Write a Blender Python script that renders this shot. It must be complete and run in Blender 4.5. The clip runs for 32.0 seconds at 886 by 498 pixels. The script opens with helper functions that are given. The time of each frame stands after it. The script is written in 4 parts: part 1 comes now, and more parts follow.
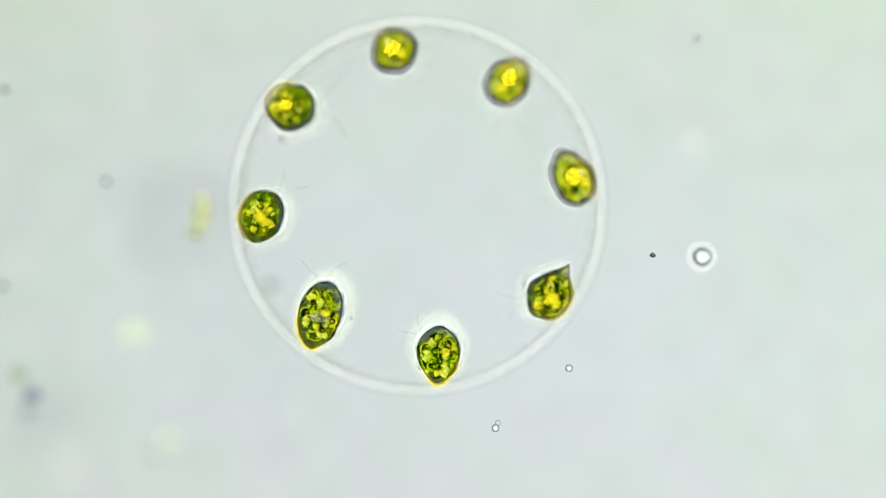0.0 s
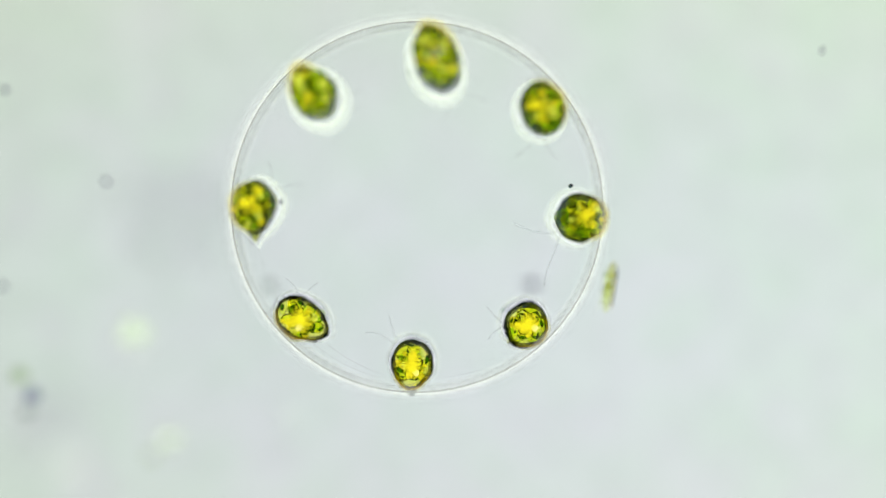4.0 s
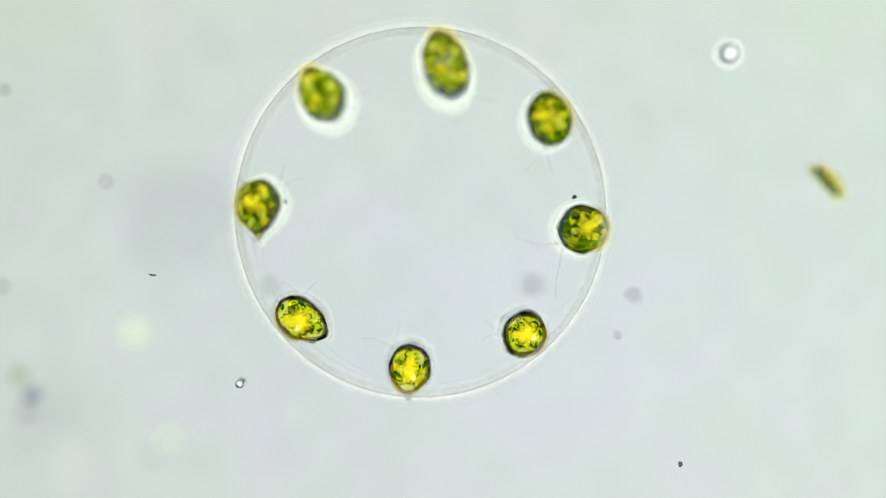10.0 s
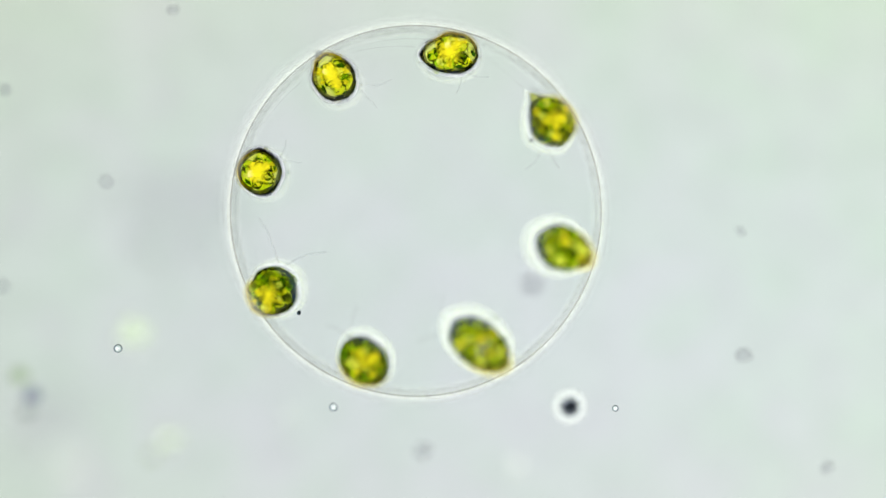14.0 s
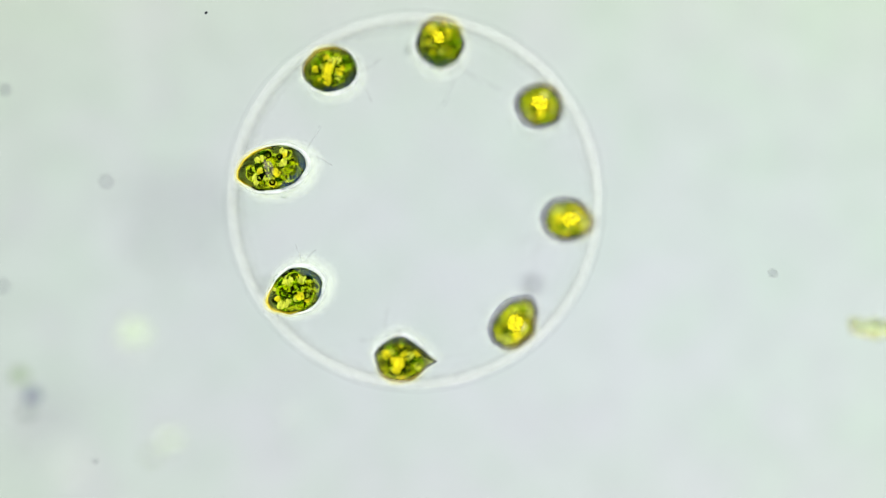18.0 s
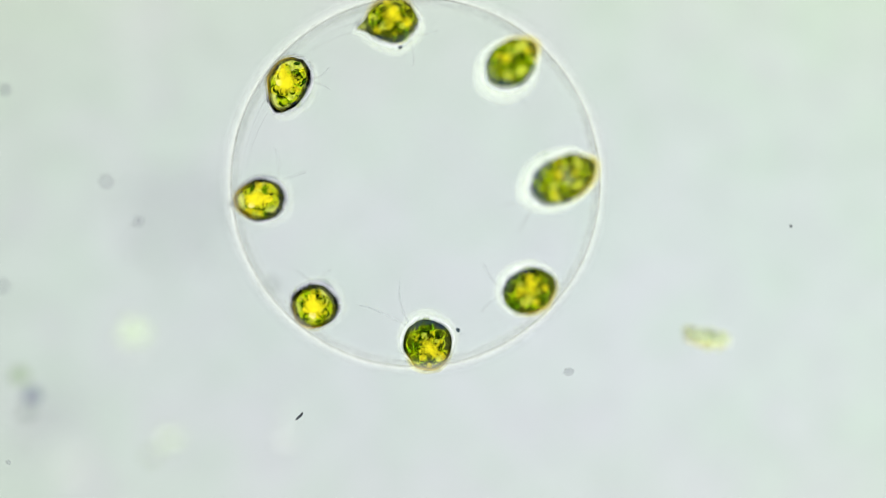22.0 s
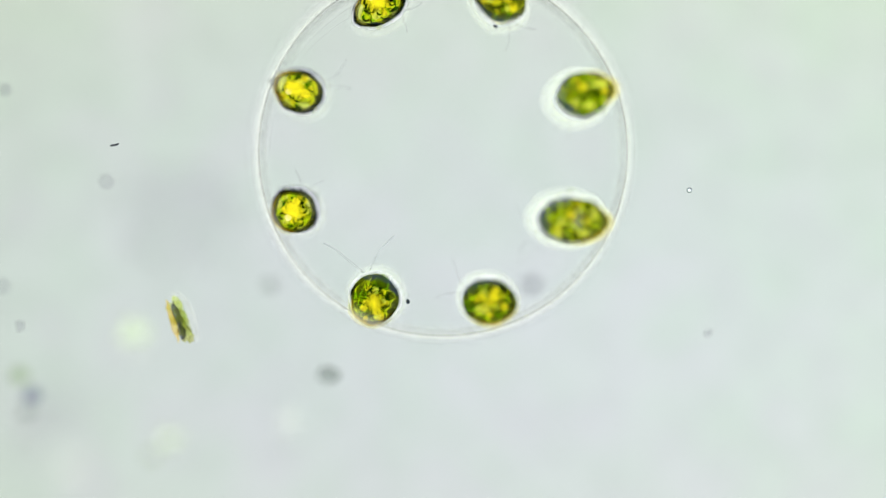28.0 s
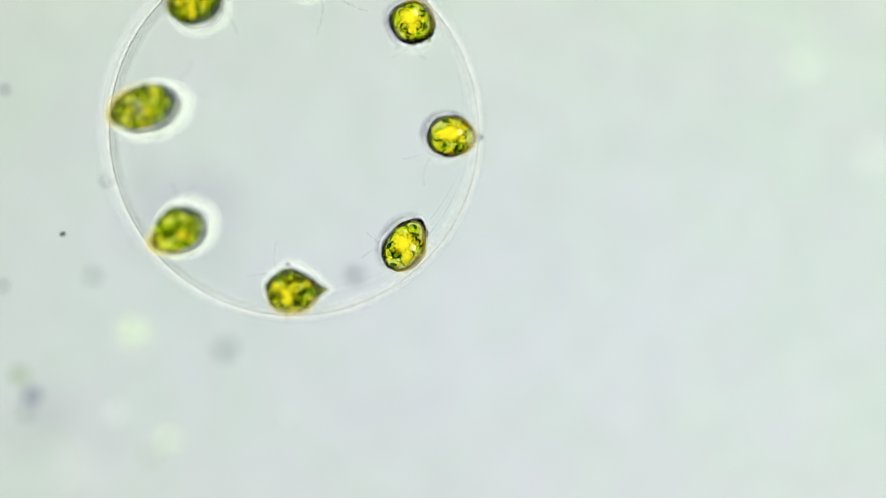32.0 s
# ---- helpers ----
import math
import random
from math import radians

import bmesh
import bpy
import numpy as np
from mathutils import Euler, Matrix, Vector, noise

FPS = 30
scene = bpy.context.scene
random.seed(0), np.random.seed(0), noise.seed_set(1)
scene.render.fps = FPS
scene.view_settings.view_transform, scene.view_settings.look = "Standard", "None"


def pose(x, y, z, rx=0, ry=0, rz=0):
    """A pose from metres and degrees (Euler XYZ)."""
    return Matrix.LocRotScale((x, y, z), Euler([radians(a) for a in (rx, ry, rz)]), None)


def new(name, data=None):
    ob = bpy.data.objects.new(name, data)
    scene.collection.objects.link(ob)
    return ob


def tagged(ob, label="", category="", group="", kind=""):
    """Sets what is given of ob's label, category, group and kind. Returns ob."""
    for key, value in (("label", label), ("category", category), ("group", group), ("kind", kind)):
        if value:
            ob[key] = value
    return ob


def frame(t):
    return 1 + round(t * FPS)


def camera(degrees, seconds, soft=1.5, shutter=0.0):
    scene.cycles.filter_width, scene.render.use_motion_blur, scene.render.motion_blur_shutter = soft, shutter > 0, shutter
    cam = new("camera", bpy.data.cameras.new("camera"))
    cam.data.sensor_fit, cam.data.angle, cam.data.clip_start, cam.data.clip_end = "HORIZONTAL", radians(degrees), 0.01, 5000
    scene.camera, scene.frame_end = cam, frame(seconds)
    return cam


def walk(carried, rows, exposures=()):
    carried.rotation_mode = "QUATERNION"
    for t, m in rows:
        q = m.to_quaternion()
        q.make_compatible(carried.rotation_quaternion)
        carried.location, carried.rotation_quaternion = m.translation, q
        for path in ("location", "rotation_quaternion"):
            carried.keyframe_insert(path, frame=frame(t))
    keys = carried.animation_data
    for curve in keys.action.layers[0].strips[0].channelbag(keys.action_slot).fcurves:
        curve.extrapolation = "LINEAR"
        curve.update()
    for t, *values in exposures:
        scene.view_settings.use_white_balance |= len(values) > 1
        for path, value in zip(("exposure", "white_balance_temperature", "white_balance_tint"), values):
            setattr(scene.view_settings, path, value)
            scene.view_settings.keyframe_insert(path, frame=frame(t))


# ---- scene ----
# A drop of pond water under a microscope, enlarged seven thousand times: 7 mm here is 1 micrometre there (MM below).
# z = 0 is the plane in focus; the objective looks straight down, the lamp shines up from below.
SIZE = 7.0
MM = 0.001 * SIZE
EYE = 444.6 * MM

cam = camera(20.0, 32.0, soft=0.95)
scene.cycles.transparent_max_bounces = 32
cam.data.dof.use_dof = True
cam.data.dof.focus_distance = EYE
cam.data.dof.aperture_fstop = 0.188
walk(cam, [(0.0, pose(0, 0, EYE)), (32.0, pose(0, 0, EYE))])

# ---- light: the lit field of the condenser below, an added unseen dome above to brighten the pale parts ----
world = bpy.data.worlds.new("added_dome")
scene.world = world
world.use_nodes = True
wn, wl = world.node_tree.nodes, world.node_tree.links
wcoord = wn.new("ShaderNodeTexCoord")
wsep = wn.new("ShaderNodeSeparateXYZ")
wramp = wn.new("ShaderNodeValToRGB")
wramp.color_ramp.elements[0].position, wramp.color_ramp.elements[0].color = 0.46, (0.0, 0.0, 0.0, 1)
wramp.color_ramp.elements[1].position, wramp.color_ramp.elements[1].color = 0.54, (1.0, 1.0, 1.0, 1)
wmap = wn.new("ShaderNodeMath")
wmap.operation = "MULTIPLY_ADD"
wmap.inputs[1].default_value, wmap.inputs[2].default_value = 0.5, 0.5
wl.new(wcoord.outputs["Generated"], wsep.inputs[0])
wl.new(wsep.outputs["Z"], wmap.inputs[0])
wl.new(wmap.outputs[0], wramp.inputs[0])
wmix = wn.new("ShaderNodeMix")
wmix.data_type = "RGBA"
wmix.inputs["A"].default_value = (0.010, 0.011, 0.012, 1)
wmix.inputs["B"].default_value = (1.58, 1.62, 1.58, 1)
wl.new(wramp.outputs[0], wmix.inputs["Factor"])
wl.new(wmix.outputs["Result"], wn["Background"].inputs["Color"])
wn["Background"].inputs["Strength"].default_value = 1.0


# ---- materials ----
def material(name):
    m = bpy.data.materials.new(name)
    m.use_nodes = True
    m.node_tree.nodes.clear()
    out = m.node_tree.nodes.new("ShaderNodeOutputMaterial")
    return m, m.node_tree.nodes, m.node_tree.links, out


def ramp(nodes, stops):
    r = nodes.new("ShaderNodeValToRGB")
    e = r.color_ramp.elements
    while len(e) < len(stops):
        e.new(0.5)
    for i, (p, c) in enumerate(stops):
        e[i].position, e[i].color = p, (*c, 1)
    return r


def noise_tex(nodes, links, scale, detail=4.0, rough=0.55, unit=False):
    co = nodes.new("ShaderNodeTexCoord")
    n = nodes.new("ShaderNodeTexNoise")
    n.inputs["Scale"].default_value = scale if unit else scale / SIZE
    n.inputs["Detail"].default_value = detail
    n.inputs["Roughness"].default_value = rough
    links.new(co.outputs["Object"], n.inputs["Vector"])
    return n


def clear_matter(name, stops, ior, scale, bump=0.3, unit=False):
    """See-through living matter: light is bent and tinted as it passes, unevenly from place to place."""
    m, n, l, out = material(name)
    tex = noise_tex(n, l, scale, unit=unit)
    info = n.new("ShaderNodeObjectInfo")
    add = n.new("ShaderNodeMath")
    add.operation = "MULTIPLY_ADD"
    add.inputs[1].default_value, add.inputs[2].default_value = 0.24, -0.12
    mix = n.new("ShaderNodeMath")
    mix.operation = "ADD"
    l.new(info.outputs["Random"], add.inputs[0])
    l.new(tex.outputs["Fac"], mix.inputs[0])
    l.new(add.outputs[0], mix.inputs[1])
    r = ramp(n, stops)
    l.new(mix.outputs[0], r.inputs[0])
    fine = noise_tex(n, l, scale * 3.0, 2.0, unit=unit)
    b = n.new("ShaderNodeBump")
    b.inputs["Strength"].default_value, b.inputs["Distance"].default_value = bump, 0.0001 * SIZE
    l.new(fine.outputs["Fac"], b.inputs["Height"])
    g = n.new("ShaderNodeBsdfGlass")
    g.inputs["IOR"].default_value, g.inputs["Roughness"].default_value = ior, 0.0
    l.new(r.outputs[0], g.inputs["Color"])
    l.new(b.outputs[0], g.inputs["Normal"])
    l.new(g.outputs[0], out.inputs["Surface"])
    return m


def jelly(name, colour, amount, scale=120.0, spread=0.25):
    """Milky matter: mostly clear, with some scattered light; painted halos and bright patches too."""
    m, n, l, out = material(name)
    tex = noise_tex(n, l, scale)
    r = ramp(n, [(0.3, (amount * (1 - spread),) * 3), (0.7, (amount * (1 + spread),) * 3)])
    l.new(tex.outputs["Fac"], r.inputs[0])
    d, tl, ad = n.new("ShaderNodeBsdfDiffuse"), n.new("ShaderNodeBsdfTranslucent"), n.new("ShaderNodeMixShader")
    d.inputs["Color"].default_value = tl.inputs["Color"].default_value = (*colour, 1)
    ad.inputs[0].default_value = 0.08
    l.new(d.outputs[0], ad.inputs[1])
    l.new(tl.outputs[0], ad.inputs[2])
    tr, mx = n.new("ShaderNodeBsdfTransparent"), n.new("ShaderNodeMixShader")
    l.new(r.outputs[0], mx.inputs[0])
    l.new(tr.outputs[0], mx.inputs[1])
    l.new(ad.outputs[0], mx.inputs[2])
    l.new(mx.outputs[0], out.inputs["Surface"])
    return m


def stained(name, passing, colour, amount, scale=200.0):
    """A thin painted colour fringe: tints the light that passes and scatters a little of its own colour."""
    m, n, l, out = material(name)
    tex = noise_tex(n, l, scale)
    r = ramp(n, [(0.3, (amount * 0.6,) * 3), (0.7, (amount * 1.4,) * 3)])
    l.new(tex.outputs["Fac"], r.inputs[0])
    d, tr, mx = n.new("ShaderNodeBsdfDiffuse"), n.new("ShaderNodeBsdfTransparent"), n.new("ShaderNodeMixShader")
    d.inputs["Color"].default_value = (*colour, 1)
    tr.inputs["Color"].default_value = (*passing, 1)
    l.new(r.outputs[0], mx.inputs[0])
    l.new(tr.outputs[0], mx.inputs[1])
    l.new(d.outputs[0], mx.inputs[2])
    l.new(mx.outputs[0], out.inputs["Surface"])
    return m


def tinted(name, stops, scale):
    """A film that only takes away light, unevenly."""
    m, n, l, out = material(name)
    tex = noise_tex(n, l, scale, 3.0)
    r = ramp(n, stops)
    l.new(tex.outputs["Fac"], r.inputs[0])
    tr = n.new("ShaderNodeBsdfTransparent")
    l.new(r.outputs[0], tr.inputs["Color"])
    l.new(tr.outputs[0], out.inputs["Surface"])
    return m


def dusty(name, colour, cover, scale=300.0):
    """Absorbs, with holes: dust, grime, thin threads and the painted dark fringes."""
    m, n, l, out = material(name)
    tex = noise_tex(n, l, scale, 5.0)
    r = ramp(n, [(0.25, (cover * 0.5,) * 3), (0.75, (min(1, cover * 1.5),) * 3)])
    l.new(tex.outputs["Fac"], r.inputs[0])
    d = n.new("ShaderNodeBsdfPrincipled")
    d.inputs["Base Color"].default_value = (*colour, 1)
    d.inputs["Roughness"].default_value = 0.8
    tr, mx = n.new("ShaderNodeBsdfTransparent"), n.new("ShaderNodeMixShader")
    l.new(r.outputs[0], mx.inputs[0])
    l.new(tr.outputs[0], mx.inputs[1])
    l.new(d.outputs[0], mx.inputs[2])
    l.new(mx.outputs[0], out.inputs["Surface"])
    return m


def pane_glass(name, film=0.0, shine=0.003):
    """Clear glass with an uneven thin film on it, greenish here and lilac there."""
    m, n, l, out = material(name)
    tr, gl, mx = n.new("ShaderNodeBsdfTransparent"), n.new("ShaderNodeBsdfGlossy"), n.new("ShaderNodeMixShader")
    tr.inputs["Color"].default_value = (0.996, 0.998, 0.997, 1)
    if film:
        big, small = noise_tex(n, l, 75.0, 3.0, 0.5), noise_tex(n, l, 140.0, 4.0, 0.65)
        hue = ramp(n, [(0.35, (1 - 0.8 * film, 1.0, 1 - film)), (0.65, (1.0, 1 - 0.5 * film, 1.0))])
        tone = ramp(n, [(0.30, (1 - 1.8 * film,) * 3), (0.60, (1.0,) * 3)])
        l.new(big.outputs["Fac"], hue.inputs[0])
        l.new(small.outputs["Fac"], tone.inputs[0])
        mul = n.new("ShaderNodeMix"); mul.data_type = "RGBA"; mul.blend_type = "MULTIPLY"
        mul.inputs["Factor"].default_value = 1.0
        l.new(hue.outputs[0], mul.inputs["A"]); l.new(tone.outputs[0], mul.inputs["B"])
        l.new(mul.outputs["Result"], tr.inputs["Color"])
    gl.inputs["Roughness"].default_value = 0.1
    mx.inputs[0].default_value = shine
    l.new(tr.outputs[0], mx.inputs[1])
    l.new(gl.outputs[0], mx.inputs[2])
    l.new(mx.outputs[0], out.inputs["Surface"])
    return m


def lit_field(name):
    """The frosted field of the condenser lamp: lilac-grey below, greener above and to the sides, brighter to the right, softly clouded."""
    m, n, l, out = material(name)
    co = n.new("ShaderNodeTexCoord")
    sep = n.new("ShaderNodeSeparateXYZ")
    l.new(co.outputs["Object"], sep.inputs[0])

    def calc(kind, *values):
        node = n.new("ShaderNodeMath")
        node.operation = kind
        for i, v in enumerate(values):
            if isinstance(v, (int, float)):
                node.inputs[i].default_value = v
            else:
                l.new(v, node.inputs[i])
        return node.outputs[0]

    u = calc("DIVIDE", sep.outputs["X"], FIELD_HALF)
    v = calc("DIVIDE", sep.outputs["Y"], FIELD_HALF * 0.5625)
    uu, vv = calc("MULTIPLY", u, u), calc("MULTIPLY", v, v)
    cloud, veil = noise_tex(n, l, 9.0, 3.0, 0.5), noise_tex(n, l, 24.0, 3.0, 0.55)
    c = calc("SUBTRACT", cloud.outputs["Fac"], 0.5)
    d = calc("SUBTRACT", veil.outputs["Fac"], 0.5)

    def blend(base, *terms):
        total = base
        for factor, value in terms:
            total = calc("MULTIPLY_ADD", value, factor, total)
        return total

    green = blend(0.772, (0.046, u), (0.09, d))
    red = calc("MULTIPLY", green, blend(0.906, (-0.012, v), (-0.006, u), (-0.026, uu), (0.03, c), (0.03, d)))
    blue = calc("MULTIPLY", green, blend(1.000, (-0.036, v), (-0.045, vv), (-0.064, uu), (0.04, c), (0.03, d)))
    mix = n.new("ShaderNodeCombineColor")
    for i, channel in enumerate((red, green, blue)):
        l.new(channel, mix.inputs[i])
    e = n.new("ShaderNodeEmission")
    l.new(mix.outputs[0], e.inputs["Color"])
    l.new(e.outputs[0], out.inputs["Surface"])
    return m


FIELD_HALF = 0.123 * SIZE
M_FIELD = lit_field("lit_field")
M_PANE = pane_glass("slide_glass", 0.028)
# bright and dull walls: focus brightness of low and high cells put into the tint
M_WALL_BRIGHT = clear_matter("bright_cell_wall", [(0.40, (0.86, 0.92, 0.28)), (0.50, (0.97, 0.96, 0.40)), (0.65, (1.0, 0.98, 0.56))], 1.20, 420.0, 0.2)
M_WALL = clear_matter("cell_wall", [(0.40, (0.84, 0.92, 0.28)), (0.50, (0.97, 0.97, 0.42)), (0.65, (1.0, 0.985, 0.60))], 1.13, 420.0, 0.25)
M_WALL_DULL = clear_matter("dull_cell_wall", [(0.40, (0.82, 0.90, 0.42)), (0.50, (0.93, 0.95, 0.46)), (0.65, (0.99, 0.99, 0.60))], 1.10, 420.0, 0.3)
M_LOBE = clear_matter("chloroplast", [(0.36, (0.58, 0.80, 0.10)), (0.44, (0.96, 0.97, 0.28)), (0.70, (1.0, 0.99, 0.40))], 1.20, 1.3, 0.3, True)
M_PYR = clear_matter("pyrenoid", [(0.35, (0.45, 0.62, 0.10)), (0.65, (0.80, 0.88, 0.22))], 1.28, 1.5, 0.2, True)
M_GRAIN = clear_matter("starch_grain", [(0.3, (0.92, 0.95, 0.50)), (0.7, (1.0, 1.0, 0.85))], 1.30, 1.5, 0.0, True)
M_PAPILLA = clear_matter("papilla", [(0.3, (0.16, 0.20, 0.26)), (0.7, (0.42, 0.48, 0.50))], 1.3, 500.0, 0.1)
M_BEAD = clear_matter("bead", [(0.3, (0.75, 0.80, 0.78)), (0.7, (0.97, 0.98, 0.96))], 1.22, 500.0, 0.1)
M_RING = tinted("dark_ring", [(0.40, (0.02, 0.04, 0.03)), (0.60, (0.34, 0.40, 0.20))], 500.0)
M_FOCUS_SHADE = tinted("focus_shade", [(0.35, (0.24, 0.23, 0.30)), (0.65, (0.56, 0.55, 0.58))], 250.0)
M_FOCUS_SHADE_SOFT = tinted("soft_focus_shade", [(0.35, (0.42, 0.42, 0.47)), (0.65, (0.72, 0.72, 0.73))], 250.0)
M_HIGH_SHADE = tinted("high_focus_shade", [(0.35, (0.52, 0.51, 0.58)), (0.65, (0.76, 0.75, 0.79))], 250.0)
M_LOW_SHADE = tinted("dense_base", [(0.35, (0.30, 0.33, 0.27)), (0.65, (0.53, 0.55, 0.42))], 200.0)
M_CAP = jelly("clear_cap", (0.05, 0.10, 0.22), 0.125, 420.0, 0.7)
M_AMBER = stained("amber_fringe", (1.0, 0.88, 0.25), (1.0, 0.68, 0.0), 0.22)
M_STRAW = stained("straw_fringe", (1.0, 0.97, 0.74), (1.0, 0.97, 0.70), 0.14)
M_GLINT = jelly("clear_vacuole", (1.0, 0.86, 0.66), 0.06, 500.0, 0.8)
M_CREAM = jelly("cream_oil", (1.0, 0.88, 0.36), 0.60, 500.0, 0.3)
M_FOLD = tinted("fold", [(0.38, (0.18, 0.30, 0.06)), (0.62, (0.58, 0.68, 0.20))], 700.0)
M_GREEN = tinted("green_clot", [(0.38, (0.10, 0.27, 0.06)), (0.62, (0.36, 0.60, 0.12))], 500.0)
M_BRIGHT_YELLOW = jelly("bright_yellow", (0.95, 0.82, 0.02), 0.54, 900.0, 0.6)
M_BRIGHT_PALE = jelly("bright_pale", (0.84, 0.88, 0.10), 0.50, 900.0, 0.8)
M_HALO = jelly("halo_white", (0.97, 0.98, 1.0), 0.36, 260.0, 0.6)
M_LOW_HALO = jelly("low_halo_white", (0.93, 1.0, 0.90), 0.165)
M_DROP_HALO = jelly("bubble_halo", (0.96, 1.0, 0.95), 0.26)
M_OUTER = jelly("outer_pale_fringe", (0.99, 1.0, 0.90), 0.035)
# ring colours that carry the envelope's bright and dark focus fringes
M_RIM = jelly("fringe_white", (0.98, 1.0, 0.98), 0.070, 60.0, 0.2)
M_SHEEN = jelly("fringe_sheen", (0.98, 1.0, 0.98), 0.045, 60.0, 0.2)
M_SHADE = dusty("fringe_shade", (0.24, 0.26, 0.27), 0.045, 60.0)
M_EDGE = jelly("fringe_edge", (0.98, 1.0, 0.94), 0.10, 60.0, 0.3)
M_EDGE_FAINT = jelly("fringe_edge_faint", (0.98, 1.0, 0.86), 0.10, 60.0, 0.3)
M_GLEAM = jelly("fringe_gleam", (0.99, 1.0, 0.96), 0.07, 60.0, 0.3)
M_LINE = dusty("membrane", (0.16, 0.18, 0.17), 0.22, 80.0)
M_STRAND = dusty("jelly_strand", (0.34, 0.37, 0.38), 0.055, 200.0)
M_BAND = dusty("grey_fringe", (0.18, 0.21, 0.19), 0.15, 60.0)
M_DARKLINE = dusty("fringe_dark", (0.10, 0.12, 0.10), 0.58, 60.0)
M_FAINT = dusty("fringe_dark_faint", (0.26, 0.28, 0.30), 0.024, 60.0)
M_SHELL = pane_glass("envelope_shell")
M_HAIR = dusty("flagellum", (0.40, 0.43, 0.44), 0.085, 200.0)
M_WHIP = dusty("long_flagellum", (0.36, 0.39, 0.41), 0.11, 200.0)
M_FLAKE = clear_matter("flake", [(0.35, (0.94, 0.96, 0.72)), (0.65, (1.0, 1.0, 0.90))], 1.025, 220.0, 0.3)
M_FLAKE_DARK = clear_matter("flake_dark", [(0.35, (0.84, 0.84, 0.60)), (0.65, (0.95, 0.93, 0.72))], 1.03, 220.0, 0.3)
M_FLAKE_BRIGHT = jelly("flake_bright", (0.80, 0.93, 0.52), 0.28, 300.0, 0.4)
M_FLAKE_BACK = tinted("flake_shade", [(0.35, (0.40, 0.42, 0.52)), (0.65, (0.72, 0.73, 0.78))], 300.0)
M_FLAKE_AMBER = stained("flake_fringe", (1.0, 0.93, 0.70), (1.0, 0.56, 0.0), 0.04, 300.0)
M_FLAKE_HALO = jelly("flake_halo", (0.96, 1.0, 0.94), 0.05, 200.0, 0.3)
M_CORE = jelly("bubble_core", (0.98, 1.0, 1.0), 0.80)
M_DROP = clear_matter("droplet", [(0.3, (0.92, 0.95, 0.96)), (0.7, (1.0, 1.0, 1.0))], 1.16, 200.0, 0.05)
M_DROP_EDGE = tinted("bubble_edge", [(0.3, (0.62, 0.63, 0.68)), (0.7, (0.82, 0.83, 0.87))], 300.0)
M_DROP_BASE = tinted("bubble_base", [(0.3, (0.16, 0.18, 0.21)), (0.7, (0.36, 0.38, 0.42))], 300.0)
M_SPECK = dusty("dark_speck", (0.03, 0.035, 0.05), 0.75, 900.0)
M_GREY = dusty("grey_speck", (0.22, 0.23, 0.26), 0.21, 700.0)
M_SPOT_DARK = dusty("dark_grime", (0.10, 0.10, 0.16), 0.54, 160.0)
M_SPOT_SOFT = dusty("soft_grime", (0.18, 0.22, 0.20), 0.40, 160.0)
M_PALE = jelly("pale_smudge", (0.78, 1.0, 0.52), 0.17, 160.0)
M_PALE_THIN = jelly("thin_pale_smudge", (0.92, 1.0, 0.82), 0.07, 160.0)
M_PALE_MOTE = jelly("pale_mote", (0.96, 1.0, 0.90), 0.10, 160.0)
M_SPOT_BLUE = dusty("blue_grime", (0.08, 0.10, 0.20), 0.62, 160.0)
M_SPOT_OLIVE = tinted("olive_grime", [(0.3, (0.70, 0.77, 0.60)), (0.7, (0.88, 0.93, 0.80))], 200.0)
M_HAZE = tinted("haze", [(0.3, (0.922, 0.920, 0.930)), (0.7, (0.970, 0.968, 0.973))], 40.0)


# ---- building helpers ----
def mesh_of(name, bm, mat, smooth=True):
    me = bpy.data.meshes.new(name)
    bm.normal_update()
    bm.to_mesh(me)
    bm.free()
    me.materials.append(mat)
    if smooth:
        me.polygons.foreach_set("use_smooth", [True] * len(me.polygons))
    return me


def part(name, bm, mat, parent=None, label="", smooth=True):
    ob = new(name, mesh_of(name, bm, mat, smooth))
    ob.parent = parent
    if label:
        tagged(ob, label)
    return ob


def blob(sub, shape):
    """A closed rounded body: each direction of a ball is sent to shape(direction)."""
    bm = bmesh.new()
    bmesh.ops.create_icosphere(bm, subdivisions=sub, radius=1.0)
    for v in bm.verts:
        v.co = shape(v.co.normalized())
    return bm


def lumpy(radii, amount, grain, seed):
    off = Vector((seed * 3.7, seed * 1.9, seed * 5.3))
    def shape(d):
        k = 1 + amount * noise.noise(d * grain + off) + 0.4 * amount * noise.noise(d * grain * 2.7 + off)
        return Vector((d.x * radii[0], d.y * radii[1], d.z * radii[2])) * k
    return shape


def tube(points, radii, sides=6):
    """A tapering tube along the points, closed at its ends."""
    bm = bmesh.new()
    rings = []
    for i, p in enumerate(points):
        a, b = points[max(i - 1, 0)], points[min(i + 1, len(points) - 1)]
        q = (b - a).to_track_quat("Z", "Y")
        rings.append([bm.verts.new(p + q @ Vector((math.cos(s * math.tau / sides) * radii[i], math.sin(s * math.tau / sides) * radii[i], 0)))
                      for s in range(sides)])
    for r0, r1 in zip(rings, rings[1:]):
        for s in range(sides):
            bm.faces.new((r0[s], r0[(s + 1) % sides], r1[(s + 1) % sides], r1[s]))
    bm.faces.new(rings[0][::-1])
    bm.faces.new(rings[-1])
    return bm


